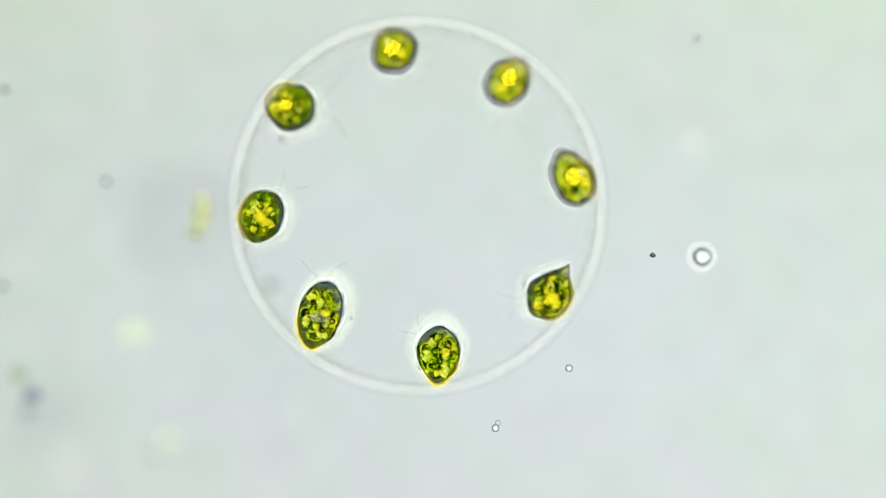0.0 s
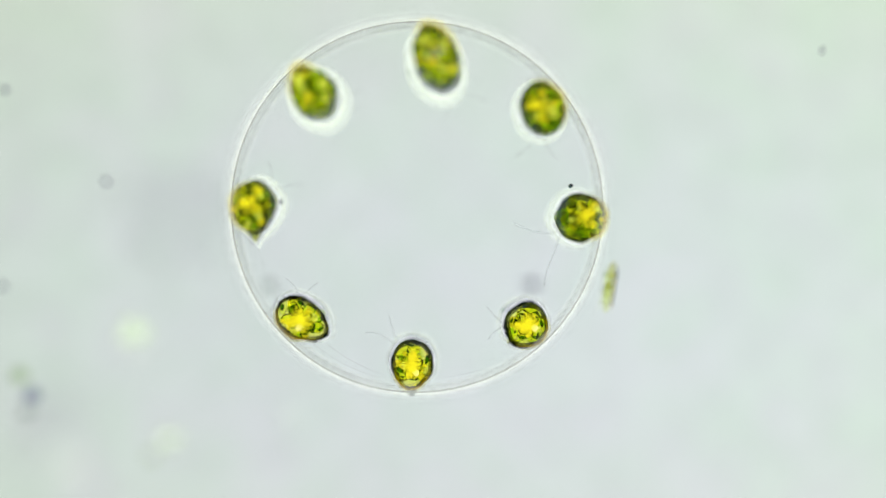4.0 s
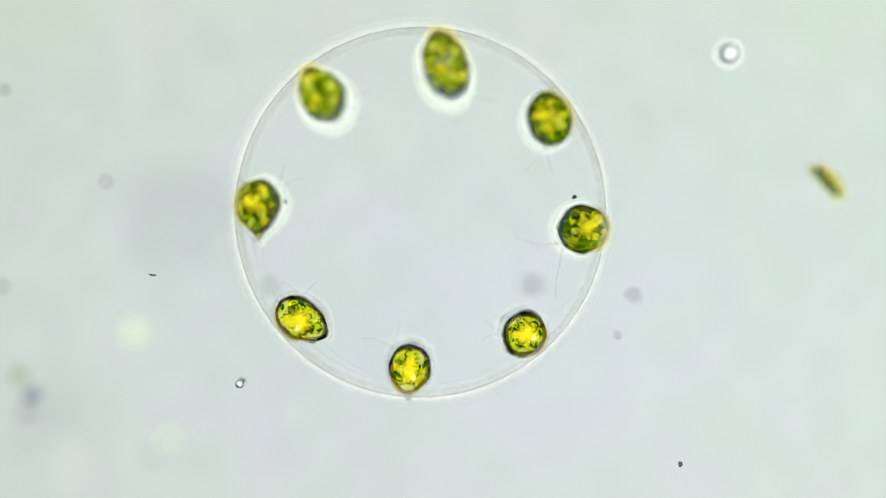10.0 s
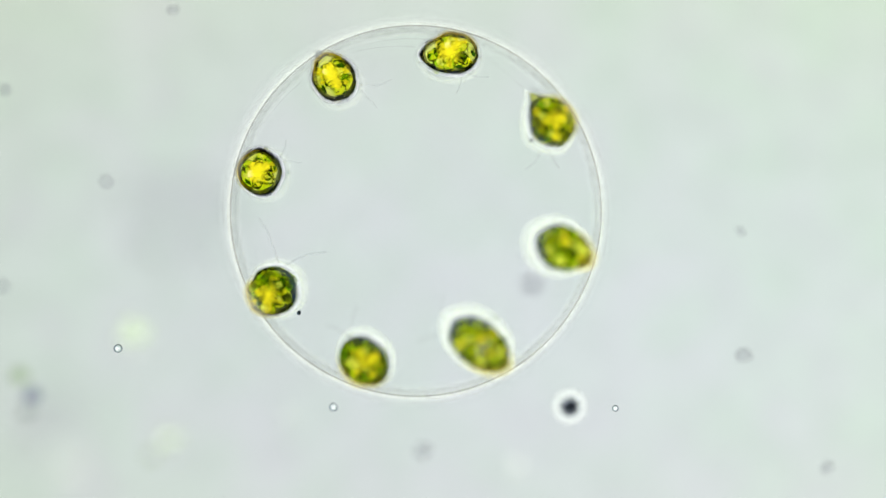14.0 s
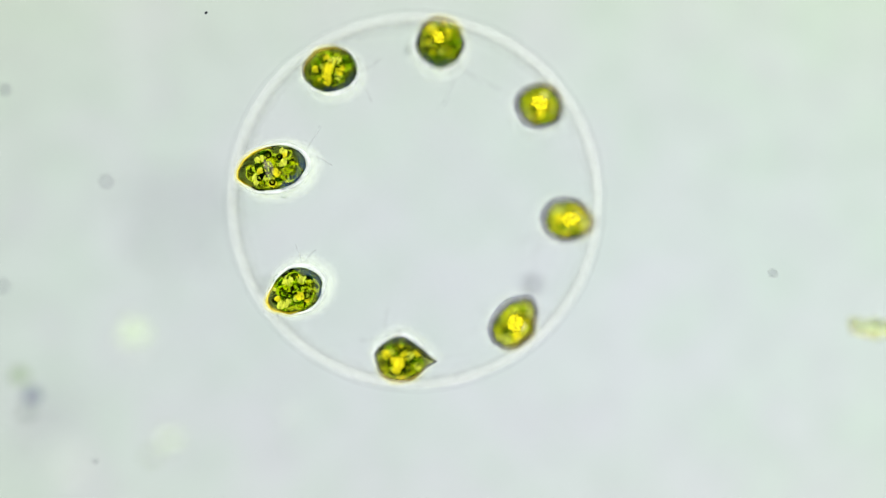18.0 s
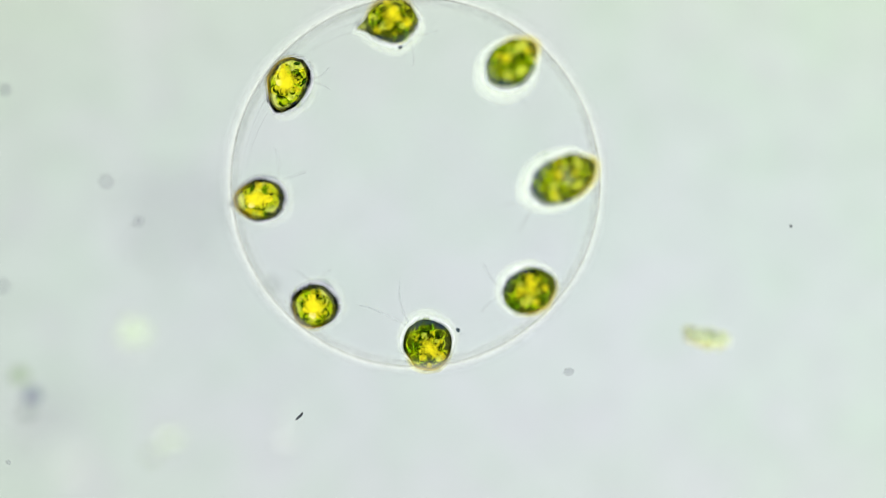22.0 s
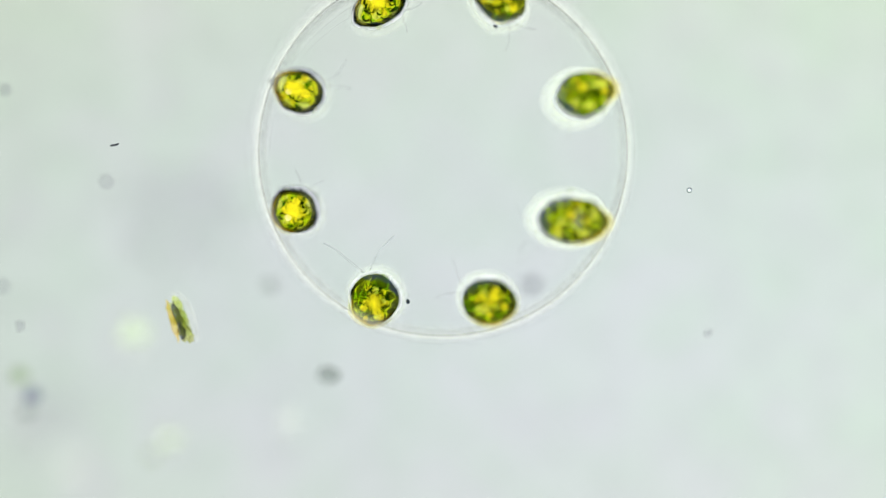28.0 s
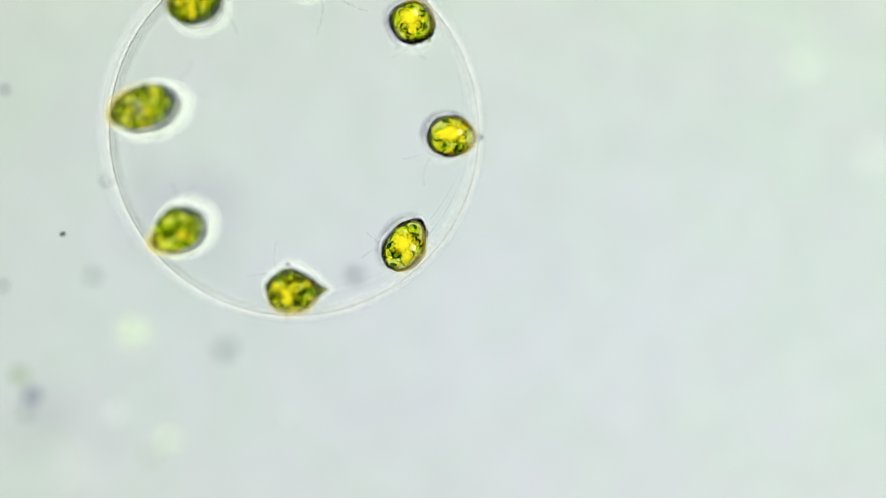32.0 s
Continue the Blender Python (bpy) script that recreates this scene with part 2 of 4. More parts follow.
def lathe(profile, turns=160, closed=True, wobble=0.0):
    """Turns a profile of (radius, height) about z."""
    bm = bmesh.new()
    rings = []
    for i in range(turns):
        a = i * math.tau / turns
        k = 1 + wobble * noise.noise(Vector((math.cos(a) * 1.3, math.sin(a) * 1.3, 4.2)))
        rings.append([bm.verts.new((r * k * math.cos(a), r * k * math.sin(a), h)) for r, h in profile])
    n = len(profile)
    for i in range(turns):
        r0, r1 = rings[i], rings[(i + 1) % turns]
        for j in range(n if closed else n - 1):
            bm.faces.new((r0[j], r1[j], r1[(j + 1) % n], r0[(j + 1) % n]))
    return bm


def slab(w, d, h, bevel):
    bm = bmesh.new()
    bmesh.ops.create_cube(bm, size=1.0)
    for v in bm.verts:
        v.co = Vector((v.co.x * w, v.co.y * d, v.co.z * h))
    bmesh.ops.bevel(bm, geom=bm.edges[:], offset=bevel, segments=2, affect="EDGES")
    return bm


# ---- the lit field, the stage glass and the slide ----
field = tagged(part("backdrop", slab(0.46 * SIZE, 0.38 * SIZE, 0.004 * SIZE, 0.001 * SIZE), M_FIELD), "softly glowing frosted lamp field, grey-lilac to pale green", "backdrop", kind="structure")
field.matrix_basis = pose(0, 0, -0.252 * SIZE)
slide = tagged(part("glass_slide", slab(0.40 * SIZE, 0.26 * SIZE, 0.004 * SIZE, 0.0008 * SIZE), M_PANE), "clear glass slide under the drop of pond water", "glass slide", kind="structure")
slide.matrix_basis = pose(0, 0, -0.0456 * SIZE)

# ---- the colony: eight green cells in a ring inside a clear round envelope ----
R_ENV = 33.3 * MM
colony = tagged(new("algal_colony"), "round see-through algal colony with eight green cells in a ring", "algal colony")
colony.empty_display_size = 0.3

shell_bm = bmesh.new()
bmesh.ops.create_uvsphere(shell_bm, u_segments=96, v_segments=64, radius=R_ENV - 0.15 * MM)
part("envelope_shell", shell_bm, M_SHELL, colony, "clear thin skin of the envelope")


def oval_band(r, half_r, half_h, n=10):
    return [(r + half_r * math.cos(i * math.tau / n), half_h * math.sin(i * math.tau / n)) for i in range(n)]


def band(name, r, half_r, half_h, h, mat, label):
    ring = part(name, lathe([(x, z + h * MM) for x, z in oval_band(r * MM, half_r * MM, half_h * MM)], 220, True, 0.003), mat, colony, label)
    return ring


# bands at several heights paint the light and dark focus fringes of the edge
band("broad_fringe", 32.60, 0.75, 0.05, 6.2, M_RIM, "broad white light fringe painted on the envelope")
band("outer_dark_fringe", 33.85, 0.36, 0.05, 6.2, M_FAINT, "faint dark fringe painted outside the envelope")
band("inner_dark_fringe", 31.45, 0.36, 0.05, 6.2, M_FAINT, "faint dark fringe painted inside the envelope")
band("thin_white_fringe", 32.76, 0.30, 0.04, -1.8, M_EDGE, "thin white light fringe painted along the envelope edge")
band("inner_pale_fringe", 32.05, 0.48, 0.04, -2.2, M_SHEEN, "faint pale fringe painted inside the envelope edge")
band("outer_grey_fringe", 33.65, 0.50, 0.04, -2.2, M_SHADE, "faint grey fringe painted outside the envelope edge")
band("thin_dark_fringe", 32.80, 0.13, 0.06, -3.9, M_DARKLINE, "thin dark fringe painted along the envelope edge")
band("outer_white_fringe", 33.20, 0.18, 0.04, -3.9, M_EDGE_FAINT, "thin pale fringe painted outside the envelope edge")
band("grey_fringe", 32.40, 0.54, 0.10, -7.6, M_BAND, "pale grey fringe painted along the envelope edge")
band("thin_grey_fringe", 32.95, 0.12, 0.06, -7.4, M_LINE, "thin grey fringe painted along the envelope edge")
band("inner_white_fringe", 31.60, 0.20, 0.04, -7.4, M_GLEAM, "thin white fringe painted inside the envelope edge")
band("outer_pale_fringe", 33.50, 0.30, 0.05, -7.8, M_OUTER, "faint pale fringe painted outside the envelope")

LOBES = [mesh_of("chloroplast_lobe", blob(3, lumpy((1, 0.86, 0.8), 0.30, 1.6, 11 + i)), M_LOBE) for i in range(5)]
PYRS = [mesh_of("pyrenoid", blob(3, lumpy((1, 0.9, 0.9), 0.14, 1.5, 31 + i)), M_PYR) for i in range(2)]
GRAINS = [mesh_of("starch_grain", blob(3, lumpy((1, 0.92, 0.9), 0.10, 1.2, 41 + i)), M_GRAIN) for i in range(2)]


def piece(name, me, parent, at, size, turn):
    ob = new(name, me)
    ob.parent = parent
    ob.matrix_basis = Matrix.LocRotScale(at, Euler(turn), Vector(size))
    return ob


# place in the ring (mm), half length, half width, half height (mm), turn of the long axis (degrees),
# how pointed the front end is, tail length (mm), papilla at the front, number of pyrenoids, of lobes,
# bearing (degrees) and distance (mm) of the small bead beside the cell,
# breadth of the painted halo, wall
CELLS = [
    ((28.72, -0.31), 4.5, 4.3, 4.4, 20, 0.05, 0.0, False, 2, 11, (110, 5.9), 1.18, M_WALL),
    ((20.21, -19.54), 4.0, 3.8, 4.1, 60, 0.05, 0.0, False, 2, 8, (150, 4.9), 1.14, M_WALL_BRIGHT),
    ((0.73, -27.36), 4.2, 3.85, 4.1, 272, 0.13, 0.0, True, 1, 7, None, 1.14, M_WALL_BRIGHT),
    ((-19.04, -20.67), 5.0, 3.6, 4.2, 331, 0.13, 0.0, False, 2, 8, None, 1.14, M_WALL_BRIGHT),
    ((-28.36, -1.55), 4.6, 4.0, 4.3, 273, 0.24, 1.2, False, 2, 9, (13, 4.7), 1.25, M_WALL),
    ((-19.04, 18.82), 5.0, 3.9, 4.5, 125, 0.16, 0.0, False, 3, 10, None, 1.34, M_WALL_DULL),
    ((2.10, 25.98), 6.1, 3.95, 4.7, 112, 0.10, 0.0, False, 2, 12, (209, 5.3), 1.34, M_WALL_DULL),
    ((21.06, 18.35), 4.7, 4.0, 4.4, 110, 0.12, 0.0, False, 3, 10, None, 1.30, M_WALL),
]
hairs = []


def green_cell(k, at, a, b, c, turn, point, tail, papilla, pyrs, lobes, bead, halo, wall):
    rng = random.Random(100 + k)
    off = Vector((k * 7.1, k * 3.3, k * 1.7))

    def shape(d):
        n = 1 + 0.075 * noise.noise(d * 1.7 + off) + 0.02 * noise.noise(d * 3.6 + off)
        x = d.x
        thin = 1 - point * max(0.0, x + 0.25) ** 2 * 0.7
        reach = 1 + point * 0.55 * max(0.0, x) ** 4
        p = Vector((x * a * reach, d.y * b * thin, d.z * c * thin)) * n
        if tail and x > 0.86:
            pull = ((x - 0.86) / 0.14) ** 2
            p.x += tail * pull
            p.y = p.y * (1 - 0.55 * pull) + 0.35 * pull * tail
        return p * 0.97 * MM

    c *= 0.72
    height = 6.0 * math.cos(math.atan2(at[1], at[0]) - radians(105)) - 1.5
    near = 1 - height / 444.6
    cell = part("cell", blob(5, shape), wall, colony, "yellow-green plump algal cell with glassy wall")
    cell.matrix_basis = pose(at[0] * near * MM, at[1] * near * MM, height * MM, 0, 0, turn)

    # lobes of the chloroplast, packed just under the wall
    gold = math.pi * (3 - 5 ** 0.5)
    count = lobes
    for i in range(count):
        rad = ((i + 0.5) / count) ** 0.5
        ang = i * gold + k
        lift = (1 - rad * rad) ** 0.5 * rng.choice((0.40, 0.55, 0.30))
        place = Vector((rad * math.cos(ang) * a * 0.74, rad * math.sin(ang) * b * 0.72, lift * c * 0.6)) * MM
        s = b * (0.30 + 0.16 * rng.random()) * MM
        piece("chloroplast_lobe", LOBES[rng.randrange(5)], cell, place, (s * 1.15, s, s * 0.9), [rng.uniform(0, 6.28) for _ in range(3)])
    for i in range(pyrs):
        ang = i * math.tau / pyrs + rng.uniform(-0.5, 0.5)
        place = Vector((a * 0.42 * math.cos(ang), b * 0.42 * math.sin(ang), c * rng.uniform(0.45, 0.62))) * MM
        s = rng.uniform(0.70, 1.10) * MM
        piece("pyrenoid", PYRS[i % 2], cell, place, (s, s * 0.9, s), [rng.uniform(0, 6.28) for _ in range(3)])
    for i in range(9):
        ang, rad = rng.uniform(0, 6.28), rng.uniform(0.15, 0.72)
        place = Vector((a * rad * math.cos(ang), b * rad * math.sin(ang), c * rng.uniform(0.35, 0.80) * (1 - rad * 0.6))) * MM
        s = rng.uniform(0.26, 0.62) * MM
        piece("starch_grain", GRAINS[i % 2], cell, place, (s, s, s), (0, 0, ang))
    low_cell = wall is M_WALL_BRIGHT
    # clear cap with a painted blue-grey lens fringe at the end of the cell that faces the middle of the colony
    cap_way = math.atan2(-at[1], -at[0]) - radians(turn)
    ux, uy = math.cos(cap_way), math.sin(cap_way)
    reach = 1 / math.hypot(ux / a, uy / b)
    for i, side in enumerate((0.0, 0.55, -0.55)):
        vx, vy = math.cos(cap_way + side), math.sin(cap_way + side)
        far = 0.87 / math.hypot(vx / a, vy / b)
        ob = part("clear_cap", blob(3, lumpy(((0.05 if low_cell else 0.11) * reach * MM, 0.34 * reach * MM, 0.18 * MM), 0.5, 1.6, 500 + 5 * k + i)), M_CAP, cell, "clear end of the cell with painted blue-grey lens fringe")
        ob.matrix_basis = pose(vx * far * MM, vy * far * MM, (c * 0.68 + 0.3 + 0.15 * i) * MM, 0, 0, math.degrees(cap_way + side))
    if low_cell:
        ob = part("cream_drop", blob(3, lumpy((0.62 * MM, 0.55 * MM, 0.2 * MM), 0.2, 1.4, 540 + k)), M_CREAM, cell, "round cream-coloured oil drop")
        ob.matrix_basis = pose(-0.40 * a * math.cos(cap_way + 0.5) * MM, -0.40 * b * math.sin(cap_way + 0.5) * MM, (c + 0.9) * MM)
    elif k == 6:
        ob = part("vacuole", blob(3, lumpy((0.8 * MM, 1.5 * MM, 0.2 * MM), 0.5, 1.6, 541)), M_GLINT, cell, "pale pinkish clear vacuole across the middle")
        ob.matrix_basis = pose(0.1 * a * MM, 0, (c + 0.5) * MM)
        for x, y in ((0.10, 0.62), (0.02, -0.60), (-0.28, -0.42), (0.42, 0.30)):
            ring = [Vector((0.42 * math.cos(u * math.tau / 16), 0.42 * math.sin(u * math.tau / 16), 0)) * MM for u in range(17)]
            ob = part("eyespot", tube(ring, [0.17 * MM] * 17, 6), M_RING, cell, "dark blue-green ring-shaped spot")
            ob.matrix_basis = pose(x * a * MM, y * b * MM, (c * 0.8 + 0.5) * MM)
    # yellow patches at the top of the cell with painted brightness, the lifted ones its focused light, and dark green
    # clots
    patches = [(0.05, 0.3, 1.5, 9.0), (0.42, 1.1 + k, 0.85, 3.4)] if low_cell else [(0.10, 0.4 + k, 1.05, 7.5), (0.38, 0.4 + k, 0.85, 0.2), (0.45, 3.0 + k, 0.7, 0.2)]
    if wall is M_WALL_DULL:
        patches = [(0.30, 2.1, 0.9, 0.2)]
    patches += [(rng.uniform(0.25, 0.75), i * 1.1 + rng.uniform(0, 1), rng.uniform(0.35, 0.90), 0.0) for i in range(13)]
    for i, (rad, ang, size, lift) in enumerate(patches):
        top = c * (1 - rad * rad) ** 0.5 + lift
        ob = part("oil_drop", blob(3, lumpy((size * MM, size * 0.85 * MM, 0.30 * MM), 0.45, 2.0, 200 + 11 * k + i)), M_BRIGHT_PALE if (wall is M_WALL_DULL and i % 2) or i % 4 == 2 else M_BRIGHT_YELLOW, cell, "golden yellow patch with painted brightness")
        inset = 0.063 * lift - 0.09 * reach
        ob.matrix_basis = pose((a * rad * math.cos(ang) + inset * ux) * MM, (b * rad * math.sin(ang) + inset * uy) * MM, top * MM, 0, 0, math.degrees(ang))
    for i in range(4):
        ang, rad = i * 1.7 + rng.uniform(-0.3, 0.3), rng.uniform(0.40, 0.82)
        size = rng.uniform(0.35, 0.85)
        ob = part("green_clot", blob(3, lumpy((size * MM, size * 0.45 * MM, 0.25 * MM), 0.6, 1.9, 300 + 11 * k + i)), M_GREEN, cell, "dark green clot")
        ob.matrix_basis = pose(a * rad * math.cos(ang) * MM, b * rad * math.sin(ang) * MM, (c * (1 - rad * rad) ** 0.5 * 1.02 + 0.1) * MM, 0, 0, math.degrees(ang) + 90 + rng.uniform(-30, 30))

    # fine dark folds: open rings round the pyrenoids and bent threads
    for i in range(11):
        ang, rad = i * 1.05 + rng.uniform(-0.4, 0.4), rng.uniform(0.15, 0.62)
        size, sweep = rng.uniform(0.50, 1.05), rng.uniform(2.2, 5.6)
        pts = [Vector((size * math.cos(u * sweep / 16), size * 0.85 * math.sin(u * sweep / 16), 0.05 * math.sin(u))) * MM for u in range(17)]
        ob = part("fold", tube(pts, [(0.15 + 0.08 * math.sin(u * 0.7 + i)) * MM for u in range(17)], 5), M_FOLD, cell, "thin dark green fold")
        ob.matrix_basis = pose(a * rad * math.cos(ang) * MM, b * rad * math.sin(ang) * MM, (c * (1 - rad * rad) ** 0.5 * 0.8 + 0.9) * MM, 0, 0, rng.uniform(0, 360))

    # rings that follow the outline of the cell: from inner to outer offset (mm) at a height (mm), set in towards the middle by a shift (mm)
    toward = Vector((ux, uy, 0))

    def outline(name, inner, outer, lift, mat, label, wave=0.0, thick=0.2, lean=0.0, shift=0.0):
        bm = bmesh.new()
        rings = []
        for i in range(96):
            t = i * math.tau / 96
            lop = 1 + lean * math.cos(t - cap_way)
            rim = shape(Vector((math.cos(t), math.sin(t), 0)))
            out = Vector((rim.x, rim.y, 0)).normalized()
            w = 1 + wave * noise.noise(Vector((math.cos(t) * 1.6 + k, math.sin(t) * 1.6, 3.0 + lift)))
            mid, half = (inner + outer) / 2 * lop, (outer - inner) / 2 * w * lop
            rings.append([bm.verts.new(rim + (out * (mid + dx * half) + toward * shift + Vector((0, 0, lift + dz * thick))) * MM) for dx, dz in ((1, 0), (0, 1), (-1, 0))])
        for i in range(96):
            r0, r1 = rings[i], rings[(i + 1) % 96]
            for j in range(2):
                bm.faces.new((r0[j], r1[j], r1[j + 1], r0[j + 1]))
        part(name, bm, mat, cell, label, False)

    # a painted lens colour fringe: a crescent along the side of the cell that faces out of the colony, tapering to both
    # ends
    def crescent(name, inner, outer, lift, spread, mat, label):
        bm = bmesh.new()
        rings = []
        for i in range(49):
            s = i / 24 - 1
            t = cap_way + math.pi + s * spread
            rim = shape(Vector((math.cos(t), math.sin(t), 0)))
            out = Vector((rim.x, rim.y, 0)).normalized()
            taper = max(0.04, 1 - s * s) * (1 + 0.35 * noise.noise(Vector((s * 3.0, k * 2.3, lift))))
            low, high = inner, inner + (outer - inner) * taper
            rings.append([bm.verts.new(rim + (out * ((low + high) / 2 + dx * (high - low) / 2) + Vector((0, 0, lift + dz * 0.08))) * MM) for dx, dz in ((1, 0), (0, 1), (-1, 0))])
        for r0, r1 in zip(rings, rings[1:]):
            for j in range(2):
                bm.faces.new((r0[j], r1[j], r1[j + 1], r0[j + 1]))
        part(name, bm, mat, cell, label, False)

    wide = 2 if halo > 1.3 else 1 if halo > 1.15 else 0
    # white rings paint the bright focus halo round and below the cell
    outline("halo_ring", 0.08, 0.52, 2.6, M_HALO, "painted white focus halo round the cell", 0.5, 0.08, 0.6)
    for i, inner in enumerate((0.35, 0.62, 0.90, 1.20, 1.55)[:2 + wide + wide // 2]):
        outline("collar", 0.25, inner + 0.45, -5.0 - 0.4 * i, M_LOW_HALO, "painted pale focus halo below the cell", 0.2, 0.05, 0.4)
    # dark rim of bent light painted as a ring on the outline
    outline("dark_ring", -0.30, 0.12, 2.0, M_RING, "painted dark green rim along the cell outline", 1.3)
    strong = 0.5 if low_cell else 0.85
    crescent("amber_fringe", -0.22, 0.02 + 0.40 * strong, 3.0, 1.35, M_AMBER, "painted amber lens fringe on the outward edge of the cell")
    crescent("straw_fringe", 0.10, 0.40 + 0.60 * strong, 2.2, 1.6, M_STRAW, "painted pale straw-coloured lens fringe outside the cell")
    # violet-grey rings and a dark disc paint the shade of defocus
    if low_cell:
        outline("focus_shade", -0.62, 0.30, 2.6, M_FOCUS_SHADE, "painted violet-grey defocus shade on the cell rim", 0.7, 0.2, 0.1)
        outline("high_focus_shade", -0.55, 0.55, 10.0, M_HIGH_SHADE, "painted violet-grey defocus shade high over the cell's rim", 0.4, 0.2, 0.1, 0.63)
    else:
        if wall is M_WALL:
            outline("focus_shade", -0.60, 0.20, 6.0, M_FOCUS_SHADE_SOFT, "painted soft violet-grey defocus shade on the cell rim", 0.7, 0.2, 0.2)
        ob = part("dense_base", blob(4, lumpy((a * 0.86 * MM, b * 0.86 * MM, 0.3 * MM), 0.2, 1.5, 400 + k)), M_LOW_SHADE, cell, "painted dark defocus shade below the cell")
        deep = 16.0 if wall is M_WALL_DULL else 11.0
        away = Vector((at[0], at[1], 0)) * (deep / 444.6)
        away.rotate(Euler((0, 0, radians(-turn))))
        ob.matrix_basis = pose(away.x * MM, away.y * MM, -deep * MM)
    if papilla:
        p = part("papilla", blob(3, lumpy((0.85 * MM, 0.8 * MM, 0.8 * MM), 0.1, 1.3, 7)), M_PAPILLA, cell, "glassy knob at the cell tip")
        p.matrix_basis = pose((a * 1.02 + 0.65) * MM, 0, 0.4 * MM)
    if bead:
        ba = radians(bead[0] - turn)
        p = part("bead", blob(3, lumpy((0.42 * MM, 0.36 * MM, 0.36 * MM), 0.2, 1.3, 20 + k)), M_BEAD if k in (1, 6) else M_PAPILLA, cell, "tiny glassy bead beside the cell")
        p.matrix_basis = pose(bead[1] * math.cos(ba) * MM, bead[1] * math.sin(ba) * MM, 0)
    # two whip-like flagella, set towards the middle of the colony
    inward = math.atan2(-at[1], -at[0]) + radians(42 - turn)
    for side in (-1, 1):
        length = rng.uniform(8.5, 11.5) if k == 0 else rng.uniform(4.2, 6.8)
        pts, rad = [], []
        for i in range(15):
            u = i / 14
            bend = side * (0.08 * u + 0.16 * u * u) + 0.05 * math.sin(u * 5 + k)
            pts.append(Vector((length * u * math.cos(bend * 0.8), length * u * math.sin(bend * 0.8), 1.5 * u)) * MM)
            rad.append((0.26 - 0.11 * u) * MM)
        hair = part("flagellum", tube(pts, rad, 5), M_WHIP if k == 0 else M_HAIR, cell, "thin pale whip")
        root = Vector((a * math.cos(inward), b * math.sin(inward), 0)) * 0.9 * MM
        hairs.append((hair, root, math.degrees(inward) + side * 24, k + 0.5 * side))
    return cell


for k, row in enumerate(CELLS):
    green_cell(k, *row)

# fine strands of jelly between neighbouring cells, along the inside of the envelope
for a0, a1, r0, r1, h in [(192, 226, 29.6, 31.2, 1.5), (194, 222, 28.2, 30.0, 0.5), (236, 264, 30.2, 31.0, -5.0), (240, 262, 28.8, 30.2, -4.5), (282, 300, 30.4, 31.2, -6.5)]:
    pts = [Vector(((r0 + (r1 - r0) * u) * math.cos(radians(a0 + (a1 - a0) * u)), (r0 + (r1 - r0) * u) * math.sin(radians(a0 + (a1 - a0) * u)), h * (0.4 + 0.6 * u))) * MM
           for u in [i / 16 for i in range(17)]]
    part("jelly_strand", tube(pts, [(0.10 - 0.06 * i / 16) * MM for i in range(17)], 5), M_STRAND, colony, "fine pale strand")


# ---- what lies on the glass ----
def smudge(at, z, size, mat, label, seed):
    """A thin flake of grime lying on the glass."""
    bm = blob(3, lumpy((size * MM, size * 0.8 * MM, 0.25 * MM), 0.5, 1.4, seed))
    ob = tagged(part("grime_spot", bm, mat), label, "grime")
    far = 1 - z / 444.6
    ob.matrix_basis = pose(at[0] * far * MM, at[1] * far * MM, z * MM)
    return ob


SLIDE_TOP, LENS_TOP, WATER_LOW = -43.4, -52.0, -24.0
slide_grime = [
    smudge((15.8, -6.3), WATER_LOW, 1.35, M_SPOT_DARK, "blurred dark clump low in the water over the slide", 3),
    smudge((-30.6, -6.4), WATER_LOW, 1.3, M_SPOT_SOFT, "blurred grey-green clump low in the water over the slide", 4),
]
slide_grime += [
    smudge((at[0], at[1]), SLIDE_TOP, size, M_PALE_THIN, label, seed) for at, size, label, seed in [
        ((94.5, 31.0), 3.2, "pale green grime blur on the slide", 23), ((107.0, 15.0), 3.6, "pale yellow-green grime blur on the slide", 24), ((86.5, 4.0), 2.2, "faint pale grime blur on the slide", 25)]
]
for at, z, size, mat, label, seed in [
    ((-72.9, -25.9), -22.0, 1.6, M_SPOT_BLUE, "blurred violet-grey dust spot on the condenser lens", 5),
    ((-75.0, -22.4), WATER_LOW, 1.5, M_SPOT_OLIVE, "blurred olive-green dust fleck on the condenser lens", 6),
    ((-73.6, -28.9), WATER_LOW, 1.2, M_SPOT_SOFT, "small grey dust fleck on the condenser lens", 33),
    ((-54.6, -14.6), -30.0, 2.8, M_PALE, "round pale green blur on the condenser lens", 7),
    ((-54.2, -16.0), LENS_TOP, 2.4, M_PALE_THIN, "faint round pale blur on the condenser lens", 34),
    ((-78.0, -6.6), -18.0, 0.8, M_SPOT_DARK, "small blurred dark dust spot on the condenser lens", 8),
    ((-77.6, 28.2), -14.0, 0.75, M_SPOT_DARK, "small blurred grey dust spot on the condenser lens", 9),
    ((-48.4, -33.5), -34.0, 2.0, M_PALE, "faint pale green blur on the condenser lens", 10),
    ((-51.5, -36.5), -34.0, 1.0, M_SPOT_OLIVE, "faint olive dust blur on the condenser lens", 13),
    ((-27.0, -29.5), -34.0, 1.4, M_PALE_THIN, "faint pale round blur on the condenser lens", 12),
    ((-66.0, -38.0), LENS_TOP, 3.0, M_PALE_THIN, "broad faint pale blur on the condenser lens", 35),
]:
    smudge(at, z, size, mat, label, seed)

